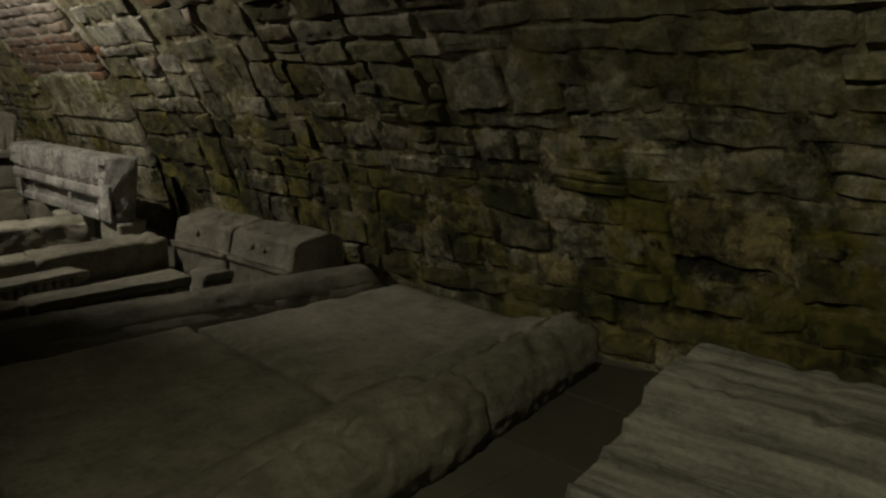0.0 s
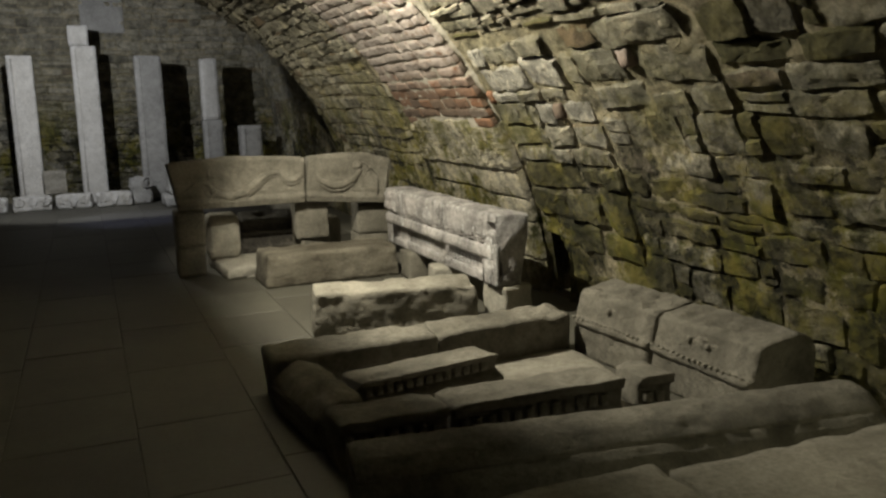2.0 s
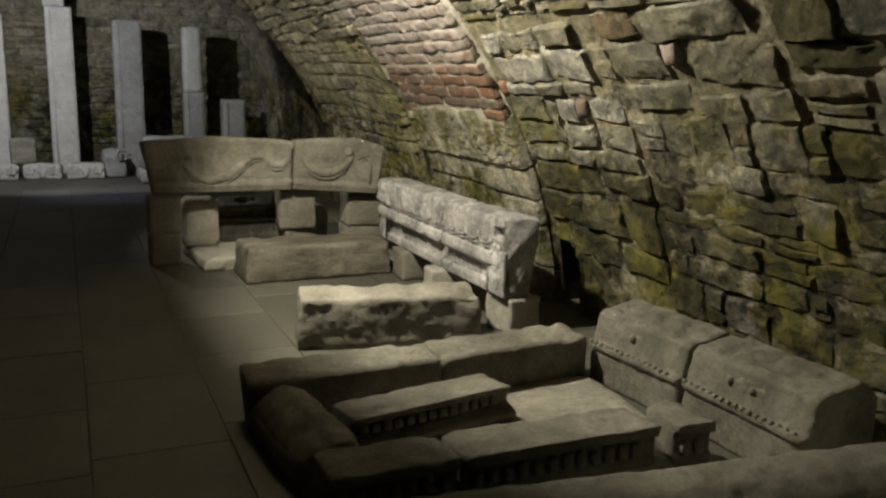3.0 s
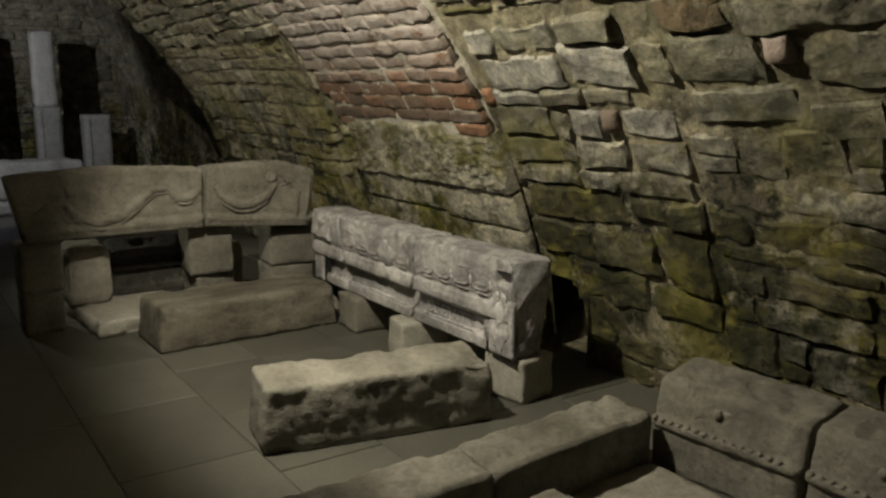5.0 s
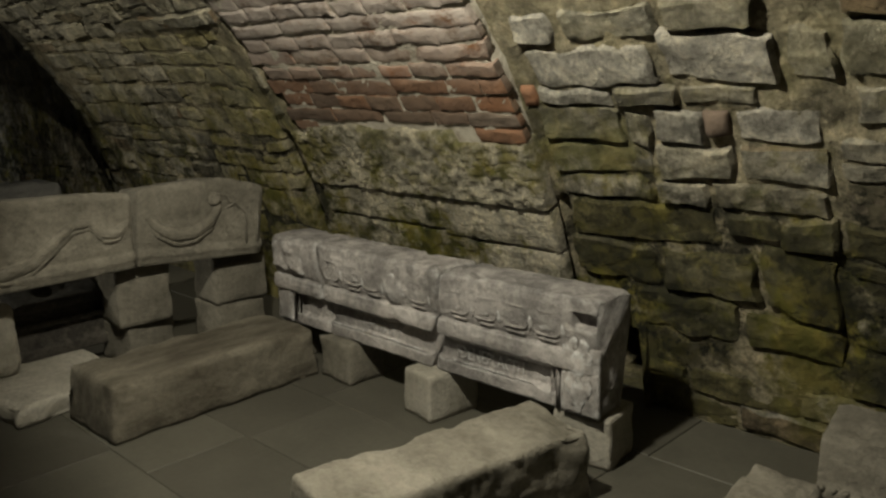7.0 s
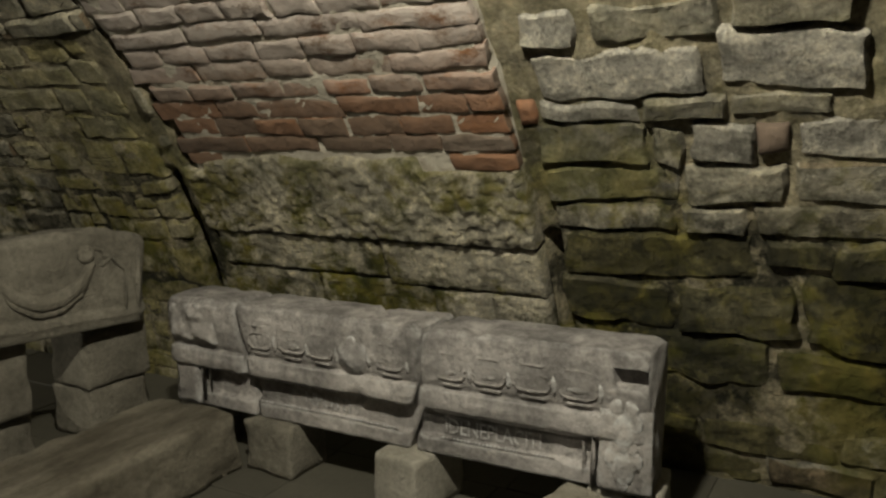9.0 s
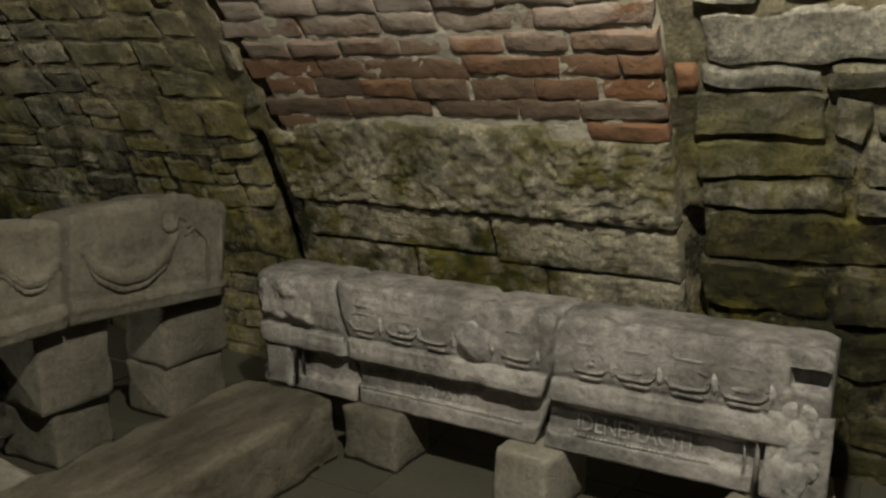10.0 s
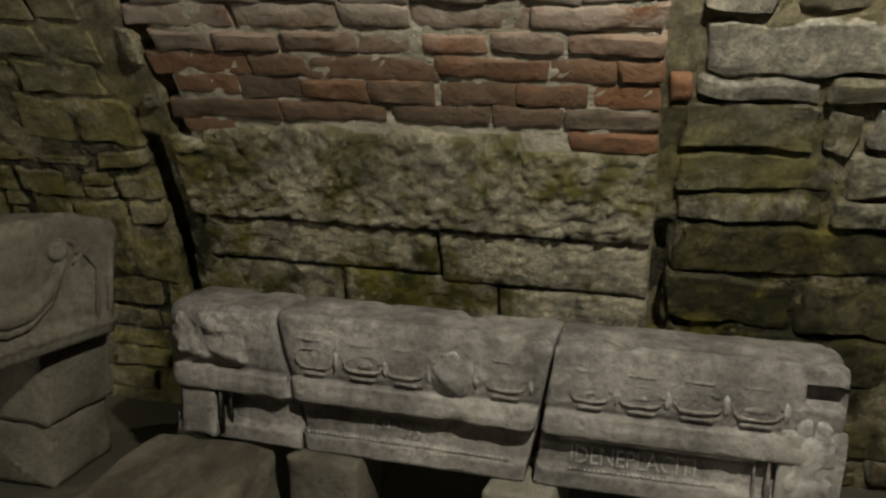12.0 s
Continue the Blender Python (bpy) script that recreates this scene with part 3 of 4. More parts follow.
def egg_row(x0, x1, count, seed):
    """Worn flat ovals of the cushion band with short bars over and under them: one mesh each."""
    out = []
    for i in range(count):
        w = (x1 - x0) / count
        x = x0 + w * (i + 0.5 + rng.uniform(-0.06, 0.06))
        long, high = 0.43 * w * rng.uniform(0.88, 1.0), 0.030 * rng.uniform(0.85, 1.1)
        loop = []
        for k in range(25):
            t = 2 * math.pi * k / 24
            c, z = math.cos(t), math.sin(t)
            loop.append((x + math.copysign(max(0.0, long - high), c) * min(1.0, abs(c) * 2.2) + high * c, -0.004 + rng.uniform(0, 0.004), 0.318 + high * z))
        out.append(joined(tube(loop, [0.005 * rng.uniform(0.4, 1.2) for _ in loop], 6), knob((x, 0.003, 0.318), 0.62 * long, (1, 0.011 / long, 0.026 / long), seed + i, 5, 10)))
        for z, y in ((0.377, 0.002), (0.266, 0.010)):
            if rng.random() < 0.85:
                a, b = x - w * rng.uniform(0.25, 0.36), x + w * rng.uniform(0.25, 0.36)
                out.append(tube([(a, y, z), (a + 0.01, y - 0.004, z + 0.001), ((a + b) / 2, y - 0.005, z), (b - 0.01, y - 0.003, z - 0.001), (b, y, z)], [0.002, 0.006, 0.005, 0.006, 0.002], 6))
        out.append(knob((x + w * 0.5, 0.003, 0.32), 0.014, (0.8, 0.8, 2.6), seed + i * 2))
    return out


def leaf(x, z, y=0.012):
    """A hanging acanthus leaf of five lobes."""
    lobes = []
    for k, (dx, dz, r) in enumerate(((0, 0.0, 0.05), (-0.036, 0.03, 0.032), (0.036, 0.028, 0.032), (-0.022, 0.068, 0.03), (0.024, 0.066, 0.03), (0, -0.045, 0.026))):
        lobes.append(knob((x + dx, y, z + dz), r, (0.8, 0.15, 1.2), k))
    return joined(*lobes)


def fluted(centre, r):
    """A shell: a low dome with radial flutes."""
    v, f = knob((0, 0, 0), r, (0.95, 0.4, 1.0), 4, 9, 20)
    out = []
    for x, y, z in v:
        k = 1 + 0.09 * math.cos(9 * math.atan2(x, z + r * 0.8))
        out.append((centre[0] + x * k, centre[1] + y * k, centre[2] + z * k))
    return out, f


PZ = 0.215
chest_w = thing("carved_chest_fragment", "grey weathered marble chest corner, carved with a lion mask", "stone fragment", pose(-6.83, 3.0, PZ, 0, 0, -1), "broken chest front")
part("body", moulded(CHEST, 0.365, 3.3, 0.006, 0.010, 0.0, 0.085, 0.006, 0.012), MARBLE, chest_w)
part("mask", moved(stone_block(0.27, 0.07, 0.17, 4.2, 0.035, 0.03, 0.02, 0.016), Matrix.Translation((0.15, 0.02, 0.275))), MARBLE, chest_w, "worn carved lion mask")
part("pilaster", moved(stone_block(0.125, 0.035, 0.25, 5.0, 0.003, 0.005, 0.008, 0.02), Matrix.Translation((0.085, 0.02, 0.0))), MARBLE, chest_w)
part("panel_frame", joined(tube([(0.17, 0.015, 0.02), (0.17, 0.012, 0.205), (0.38, 0.012, 0.2)], 0.012, 4), tube([(0.20, 0.025, 0.02), (0.20, 0.022, 0.18), (0.38, 0.022, 0.175)], 0.007, 4)), MARBLE, chest_w, "raised moulded panel frame")

chest_m = thing("carved_chest_fragment", "grey weathered marble chest front with rosettes and worn lettering", "stone fragment", pose(-6.455, 3.0, PZ - 0.002, 0, 0, -0.6), "broken chest front")
part("body", moulded(CHEST, 0.865, 6.1, 0.007, 0.010, 0.09, -0.07, 0.010, 0.018), MARBLE, chest_m)
for e in egg_row(0.06, 0.80, 5, 2.0):
    part("rosette", e, MARBLE, chest_m)
part("shell", fluted((0.575, 0.004, 0.325), 0.066), MARBLE, chest_m, "worn carved shell")
bead_row = part("beaded_band", joined(beads(0.06, 0.77, 0.024, 0.158, 0.014, 0.0055), beads(0.09, 0.75, 0.02, 0.064, 0.014, 0.0055)), MARBLE, chest_m)
tagged(bead_row, kind="stuff")
lettering("NPOSTI", 0.085, chest_m, pose(0.30, 0.0436, 0.074, 90, 0, 0) @ Matrix.Diagonal((0.8, 0.92, 1, 1)), MARBLE)

chest_e = thing("carved_chest_fragment", "grey weathered marble chest end with rosettes, lettering and a leaf pilaster", "stone fragment", pose(-5.58, 2.995, PZ - 0.003, 0, 0, 1.0), "broken chest front")
chest_end = moulded(CHEST, 0.775, 9.4, 0.006, 0.010, -0.05, 0.0, 0.008, 0.014)
# a square socket cut into its top edge
chest_end = ([(x, y + (0.05 if 0.675 < x < 0.765 and 0.345 < z < 0.40 and y < 0.05 else 0.0), z) for x, y, z in chest_end[0]], chest_end[1])
part("body", chest_end, MARBLE, chest_e)
for e in egg_row(0.02, 0.62, 4, 7.0):
    part("rosette", e, MARBLE, chest_e)
bead_row = part("beaded_band", joined(beads(0.02, 0.50, 0.026, 0.156, 0.014, 0.0055), beads(0.05, 0.48, 0.02, 0.064, 0.014, 0.0055)), MARBLE, chest_e)
tagged(bead_row, kind="stuff")
part("panel_frame", joined(tube([(0.02, 0.012, 0.175), (0.60, 0.012, 0.173), (0.60, 0.012, 0.0)], 0.013, 4), tube([(0.02, 0.022, 0.160), (0.565, 0.022, 0.157), (0.565, 0.022, 0.0)], 0.008, 4)), MARBLE, chest_e, "raised moulded panel frame")
part("pilaster", moved(stone_block(0.17, 0.03, 0.27, 8.0, 0.003, 0.006, 0.01, 0.02), Matrix.Translation((0.705, 0.012, 0.0))), MARBLE, chest_e)
part("leaf", joined(leaf(0.70, 0.205, -0.005), leaf(0.70, 0.085, -0.003)), MARBLE, chest_e, "carved acanthus leaf")
lettering("IDENEPLACITI", 0.085, chest_e, pose(0.05, 0.0436, 0.074, 90, 0, 0) @ Matrix.Diagonal((0.72, 0.92, 1, 1)), MARBLE)

for x, y, sx, sy, sz, rz, mat, label in ((-6.29, 3.065, 0.25, 0.22, 0.212, -2, LIMESTONE, "rough squared stone propping a carved chest"), (-5.655, 3.06, 0.21, 0.28, 0.211, -10, CREAM, "pale squared stone propping a carved chest"),
                                   (-4.90, 3.14, 0.25, 0.22, 0.210, 8, CREAM, "pale squared stone under the chest end"), (-6.78, 3.17, 0.2, 0.2, 0.212, 4, LIMESTONE, "rough squared stone propping a carved chest")):
    lone("support_stone", stone_block(sx, sy, sz, x, 0.006, 0.012, 0.02, 0.022, 0.02), mat, pose(x, y, 0, 0, 0, rz), label, "stone block", "chest props")

# smooth squared beam on the floor
lone("stone_beam", stone_block(1.09, 0.45, 0.25, 12.2, 0.009, 0.022, 0.035, 0.02, 0.05), GRAINED, pose(-6.635, 2.425, 0, 0, 0, 91), "smooth worn limestone beam lying on the paving", "stone block")
# pitted beam
lone("pitted_beam", stone_block(1.02, 0.34, 0.275, 15.5, 0.009, 0.022, 0.05, 0.016, 0.04), PITTED, pose(-4.965, 2.39, 0, 0, 0, 78), "pale pitted limestone beam with rounded edges", "stone block")

# ---- garland frieze raised on posts ----
FRIEZE = [(0.01, 0.385), (-0.004, 0.36), (0.0, 0.30), (0.006, 0.12), (0.012, 0.085), (-0.004, 0.072), (-0.010, 0.045), (0.0, 0.03), (0.006, 0.0), (0.20, 0.0), (0.22, 0.37)]


def swag(pts, r):
    line = []
    for (a, b), (c, d) in zip(pts, pts[1:]):
        line += [(a + (c - a) * k / 6, 0.0, b + (d - b) * k / 6) for k in range(6)]
    line.append((pts[-1][0], 0.0, pts[-1][1]))
    smooth = [line[0]] + [tuple((line[i - 1][c] + 2 * line[i][c] + line[i + 1][c]) / 4 for c in range(3)) for i in range(1, len(line) - 1)] + [line[-1]]
    n = len(smooth)
    wide = [r * (0.5 + 0.5 * math.sin(math.pi * (i + 1) / (n + 1))) * (1 + 0.15 * noise.noise(Vector((i * 0.9, r, 0)))) for i in range(n)]
    return joined(tube(smooth, wide, 8, 0.7), tube([(x, y + 0.002, z - w * 1.35) for (x, y, z), w in zip(smooth, wide)], [0.3 * w + 0.003 for w in wide], 5))


FZ = 0.55


def arched(piece, length, high):
    """The worn top of a block rounded up towards its middle."""
    return [(x, y, z + high * max(0.0, z - 0.2) / 0.18 * math.sin(math.pi * min(1.0, max(0.0, x / length)))) for x, y, z in piece[0]], piece[1]


frieze_s = thing("garland_frieze", "grey limestone frieze block carved with a worn garland", "stone fragment", pose(-7.13, 1.30, FZ, 0, 0, 90), "garland frieze")
part("body", arched(moulded(FRIEZE, 1.10, 21.0, 0.007, 0.016, 0.07, -0.005, 0.02, 0.012), 1.10, 0.03), LIMESTONE, frieze_s)
part("garland", swag([(0.29, 0.21), (0.37, 0.12), (0.47, 0.085), (0.60, 0.115), (0.70, 0.19), (0.80, 0.265), (0.90, 0.26)], 0.034), LIMESTONE, frieze_s, "carved hanging garland")
part("garland", swag([(0.88, 0.26), (0.95, 0.20), (1.01, 0.195), (1.08, 0.25)], 0.028), LIMESTONE, frieze_s, "carved hanging garland")
part("ribbon", joined(tube([(0.31, 0.0, 0.31), (0.315, -0.004, 0.25)], [0.016, 0.010], 6), tube([(0.12, 0.004, 0.15), (0.22, 0.0, 0.22), (0.28, 0.0, 0.25)], [0.006, 0.012, 0.008], 5)), LIMESTONE, frieze_s)
frieze_n = thing("garland_frieze", "grey limestone frieze end block with a garland and volute", "stone fragment", pose(-7.13, 2.41, FZ + 0.004, 0, 4.5, 90), "garland frieze")
part("body", arched(moulded(FRIEZE, 0.73, 26.0, 0.007, 0.016, -0.004, -0.01, 0.02, 0.015), 0.73, 0.055), LIMESTONE, frieze_n)
part("garland", swag([(0.05, 0.26), (0.10, 0.19), (0.20, 0.145), (0.30, 0.15), (0.40, 0.20), (0.455, 0.29)], 0.036), LIMESTONE, frieze_n, "carved hanging garland")
part("volute", joined(knob((0.425, -0.004, 0.325), 0.04, (1, 0.6, 1), 2), tube([(0.47 + 0.05 * math.cos(t), 0.0, 0.30 + 0.045 * math.sin(t)) for t in [0.4 * k for k in range(9)]], 0.010, 6)), LIMESTONE, frieze_n, "round carved volute")
part("corner_moulding", joined(tube([(0.62, 0.0, 0.05), (0.62, -0.002, 0.24), (0.55, 0.0, 0.30), (0.50, 0.0, 0.27)], 0.008, 5), tube([(0.69, 0.004, 0.02), (0.695, 0.004, 0.33)], 0.012, 5)), LIMESTONE, frieze_n)

post = lone("support_post", joined(stone_block(0.22, 0.225, 0.245, 31, 0.005, 0.015, 0.02, 0.03), moved(stone_block(0.21, 0.235, 0.302, 32, 0.005, 0.015, 0.02, 0.03), pose(0.006, 0.004, 0.246, 0, 0, 3))), LIMESTONE, pose(-7.28, 1.445, 0, 0, 0, 0), "two stacked limestone blocks holding up a frieze", "stone post")
for x, y, z, sx, sy, sz, rz, label in (
    (-7.37, 3.04, 0.0, 0.27, 0.32, 0.226, 2, "squared limestone block at the foot of a stack"), (-7.36, 3.05, 0.225, 0.27, 0.33, 0.268, -3, "squared limestone block propping a frieze"),
    (-7.41, 2.49, 0.0, 0.30, 0.27, 0.226, 6, "squared limestone block at the foot of a stack"), (-7.38, 2.48, 0.225, 0.32, 0.29, 0.318, -5, "chipped limestone block propping a frieze"),
):
    lone("prop_block", stone_block(sx, sy, sz, y * 3, 0.005, 0.010, 0.022, 0.022, 0.015), LIMESTONE, pose(x, y, z, 0, 0, rz), label, "stone block", "frieze props")
# hollowed stone behind the frieze
HOLLOW = [(0.05, 0.31), (0.0, 0.29), (0.0, 0.255), (0.025, 0.245), (0.025, 0.20), (0.0, 0.19), (0.0, 0.165), (0.04, 0.155), (0.04, 0.06), (0.01, 0.05), (0.01, 0.0), (0.3, 0.0), (0.3, 0.32), (0.15, 0.35)]
lone("hollowed_stone", moulded(HOLLOW, 0.46, 44, 0.010, 0.015, 0.0, 0.0, 0.0, 0.02), DARK_BROWN, pose(-7.45, 1.90, 0.10, 0, 0, 90), "dark grooved stone lying behind the frieze", "stone fragment")
# added slab: its pale colour stands for lamplight on the floor
lone("stone_slab", stone_block(0.74, 0.60, 0.10, 45, 0.009, 0.028, 0.06, 0.025), CREAM, pose(-7.27, 1.94, 0, 0, 0, 4), "pale slab laid in for the lit patch of floor under the grooved stone", "stone slab")
lone("rounded_stone", stone_block(0.34, 0.29, 0.37, 46, 0.008, 0.07, 0.05, 0.022, 0.05), CREAM, pose(-7.48, 1.735, 0.10, 0, 0, -4), "pale round-shouldered stone beside the frieze post", "stone block")
lone("stone_block", stone_block(0.30, 0.34, 0.33, 47, 0.008, 0.02, 0.04, 0.035), LIMESTONE, pose(-7.85, 2.68, 0, 0, 0, 5), "squared limestone block behind the frieze", "stone block")

# ---- low kerb of two beams ----
KERB = [(0.0, 0.232), (-0.016, 0.215), (-0.012, 0.0), (0.20, 0.0), (0.215, 0.20), (0.195, 0.245)]
for x, y, length, turn, seed, label in ((-3.935, 1.415, 0.835, 91, 51, "dark stained limestone kerb beam on the paving"), (-3.955, 2.26, 0.79, 94, 53, "worn limestone kerb beam with a chipped top")):
    lone("kerb_beam", moulded(KERB, length, seed, 0.006, 0.016, 0.02, 0.0, 0.004, 0.014), LIMESTONE, pose(x, y, 0, 0, 0, turn), label, "stone block", "kerb beams")

# ---- carved cornice blocks along the wall ----
COUCH = [(0.28, 0.375), (0.085, 0.345), (0.055, 0.325), (0.035, 0.25), (0.02, 0.20), (-0.006, 0.195), (-0.008, 0.17), (0.006, 0.16), (0.0, 0.0), (0.38, 0.0), (0.38, 0.33)]


def couch(x, y, length, rz, seed, label, knobs):
    ob = thing("cornice_block", label, "stone fragment", pose(x, y, 0, 0, 0, rz), "cornice by the wall")
    part("body", moulded(COUCH, length, seed, 0.009, 0.014, 0.02, 0.0, 0.012, 0.022), LIMESTONE, ob)
    for i in range(int(length / 0.036) - 1):
        d = part("bead", DENT, LIMESTONE, ob, "", pose(0.03 + 0.036 * i, -0.004, 0.197)) if i == 0 and not BEADS else put("bead", BEADS[0], ob)
        if not BEADS:
            BEADS.append(d.data)
        d.matrix_basis = pose(0.03 + 0.036 * i, -0.002, 0.197 + 0.002 * rng.random(), 0, 0, rng.uniform(-9, 9))
    for kx, kz, ky, r in knobs:
        part("boss", knob((kx, ky, kz), r, (1, 0.9, 1), kx * 9), LIMESTONE, ob, "worn round carved boss")
        for t in range(4):
            part("carved_leaf", knob((kx + rng.uniform(-0.1, 0.1), ky + 0.012, kz + rng.uniform(-0.03, 0.02)), rng.uniform(0.02, 0.032), (1.6, 0.45, 0.7), kx * 9 + t), LIMESTONE, ob)
    return ob


BEADS = []
DENT = knob((0, 0, 0), 0.011, (1.1, 0.9, 0.9), 3, 4, 6)
couch(-4.05, 3.085, 0.60, 5, 61, "limestone cornice block with a bead row, its back peaked", ((0.27, 0.27, 0.04, 0.021),))
couch(-3.44, 3.14, 0.65, 1, 64, "limestone cornice block with worn carved leaves", ((0.24, 0.27, 0.04, 0.02), (0.36, 0.265, 0.04, 0.016)))

# ---- dentil mouldings ----
DENTIL = [(0.0, 0.205), (0.0, 0.165), (0.03, 0.15), (0.03, 0.075), (0.015, 0.06), (0.015, 0.0), (0.24, 0.0), (0.24, 0.19)]
TOOTH = mesh_of("dentil", *stone_block(0.034, 0.035, 0.055, 70, 0.002, 0.005, 0.006, 0.018), LIMESTONE)


def dentil_bar(name, length, m, seed, label, profile=DENTIL, pitch=0.058, z=0.092, y=0.015):
    ob = thing(name, label, "stone moulding", m, "dentil mouldings")
    part("body", moulded(profile, length, seed, 0.008, 0.018, 0, 0, 0.01, 0.015), LIMESTONE, ob)
    for i in range(int((length - 0.03) / pitch)):
        d = put("dentil", TOOTH, ob)
        d.matrix_basis = pose(0.035 + pitch * i, y, z + 0.004 * rng.random(), 0, rng.uniform(-3, 3), rng.uniform(-4, 4)) @ Matrix.Diagonal((1, 1, rng.uniform(0.8, 1.05), 1))
    return ob


dentil_bar("dentil_moulding", 0.44, pose(-3.09, 1.50, 0, 0, 0, 89), 71, "short limestone dentil moulding in the kerb corner")
dentil_bar("dentil_moulding", 0.78, pose(-3.07, 1.96, 0, 0, 0, 89), 73, "limestone dentil moulding along the long rail")
dentil_bar("dentil_moulding", 0.16, pose(-3.03, 2.80, 0, 0, 0, 84), 75, "broken end of a limestone dentil moulding", z=0.08)
ROUND = [(0.0, 0.13), (-0.006, 0.115), (0.012, 0.10), (0.012, 0.05), (-0.004, 0.04), (0.0, 0.0), (0.25, 0.0), (0.25, 0.10), (0.20, 0.185), (0.12, 0.21), (0.04, 0.18)]
dentil_bar("rounded_moulding", 0.60, pose(-3.96, 1.42, 0, 0, 0, 6), 77, "limestone moulding with a rounded back and dentils", ROUND, 0.042, 0.05, 0.0)
INNER = [(0.0, 0.185), (0.0, 0.155), (0.03, 0.145), (0.03, 0.09), (-0.05, 0.06), (-0.06, 0.04), (0.0, 0.0), (0.27, 0.0), (0.27, 0.175)]
dentil_bar("dentil_fragment", 0.72, pose(-3.52, 1.72, 0.044, 0, 0, 99) @ Matrix.Diagonal((1, 0.75, 0.8, 1)), 79, "pale limestone dentil fragment lying inside the kerb", INNER, 0.05, 0.098, 0.018)
lone("floor_slab", stone_block(0.95, 1.32, 0.045, 81, 0.003, 0.008, 0.02, 0.05), PITTED, pose(-3.53, 2.36, 0, 0, 0, -2), "pale thin slab bedded inside the kerb", "stone slab")

# ---- long rail and flat slabs ----
RAIL_BASE = [(-0.150, 0.150), (-0.185, 0.118), (-0.212, 0.06), (-0.235, 0.0), (0.075, 0.0), (0.08, 0.15)]
RAIL_ROLL = [(0.03, 0.222), (-0.03, 0.220), (-0.08, 0.208), (-0.125, 0.175), (-0.152, 0.148), (0.079, 0.148), (0.085, 0.17), (0.06, 0.215)]
rail = thing("long_rail", "long dark limestone rail with a rounded top", "stone moulding", pose(-2.85, 1.46, 0, 0, 0, 82))
part("base", moulded(RAIL_BASE, 2.06, 91, 0.006, 0.018, 0.0, 0.0, 0.0, 0.008), LIMESTONE, rail)
part("roll", moulded(RAIL_ROLL, 2.055, 92, 0.006, 0.018, 0.0, 0.0, 0.006, 0.012), LIMESTONE, rail)
for x, y, length, wide, seed in ((-2.46, 1.40, 1.0, 1.36, 95), (-2.36, 2.41, 1.13, 1.14, 97)):
    lone("flat_slab", moved(stone_block(length, wide, 0.15, seed, 0.004, 0.01, 0.02, 0.045), Matrix.Translation((length / 2, -wide / 2 + 0.01, 0))), LIMESTONE, pose(x, y, 0, 0, 0, 88), "wide flat grey stone slab lying before the wall", "stone slab", "flat slabs")
NOSE = [(0.02, 0.245), (-0.04, 0.238), (-0.10, 0.21), (-0.135, 0.165), (-0.145, 0.08), (-0.12, 0.0), (0.26, 0.0), (0.28, 0.165), (0.20, 0.195), (0.105, 0.205), (0.085, 0.165), (0.06, 0.225)]
lone("rounded_beam", moulded(NOSE, 1.28, 101, 0.02, 0.02, 0.0, 0.0, 0.03, 0.03), LIMESTONE, pose(-0.77, 1.42, 0, 0, 0, 101.4), "weathered stone beam with a rounded, broken edge", "stone block", "rounded beams")
lone("rounded_beam", moulded(NOSE, 0.86, 103, 0.02, 0.02, 0.0, -0.03, 0.05, 0.03), LIMESTONE, pose(-1.03, 2.69, 0, 0, 0, 101.4), "weathered stone beam end with a rounded edge", "stone block", "rounded beams")
STEPS = [(0.44, 0.37), (0.39, 0.36), (0.385, 0.30), (0.30, 0.275), (0.28, 0.285), (0.27, 0.235), (0.19, 0.215), (0.165, 0.225), (0.155, 0.175), (0.03, 0.15), (0.01, 0.16), (0.0, 0.115), (-0.17, 0.10), (-0.18, 0.0), (0.72, 0.0), (0.74, 0.40)]
lone("stepped_cornice", moulded(STEPS, 1.15, 107, 0.009, 0.014, -0.03, 0.0, 0.02, 0.03), STREAKED, pose(-0.37, 2.46, 0, 0, 0, 4) @ Matrix.Diagonal((1, 1, 0.92, 1)), "pale streaked marble cornice with stepped mouldings", "stone moulding")

# ---- far end: pillars and fragments ----
def pillar(y, w, d, h, seed, mat, label, cap=0.0, split=0.0):
    ob = thing("standing_pillar", label, "stone pillar", pose(-13.4, y, 0, 0, 0, 0), "standing pillars")
    base = split or h - cap
    part("shaft", stone_block(d, w, base, seed, 0.006, 0.012, 0.02, 0.06, 0.02), mat, ob)
    if split:
        part("upper_shaft", moved(stone_block(d * 0.96, w * 0.9, h - split, seed + 1, 0.006, 0.02, 0.04, 0.06, 0.06), Matrix.Translation((0, -0.01, split))), WHITE, ob)
    if cap:
        part("cap", moved(stone_block(d, w * 0.78, cap, seed + 1, 0.006, 0.015, 0.03, 0.05), Matrix.Translation((0, -0.05, h - cap))), mat, ob)
    part("fillet", tube([(d / 2, -w * 0.3, 0.05), (d / 2, -w * 0.3, base - 0.05)], 0.012, 5), mat, ob)
    return ob


pillar(-0.02, 0.33, 0.24, 2.12, 111, WHITE, "tall white marble pillar standing against the end wall")
pillar(0.81, 0.34, 0.26, 2.53, 113, WHITE, "tallest white marble pillar with a narrower head", 0.28)
pillar(1.66, 0.38, 0.28, 2.12, 115, GREYST, "grey marble pillar standing against the end wall")
pillar(2.53, 0.29, 0.25, 2.08, 117, GREYST, "pillar in two pieces, grey below and pale above", 0, 1.165)
pillar(3.09, 0.33, 0.28, 1.065, 119, GREYST, "short grey marble pillar stump with a socket")


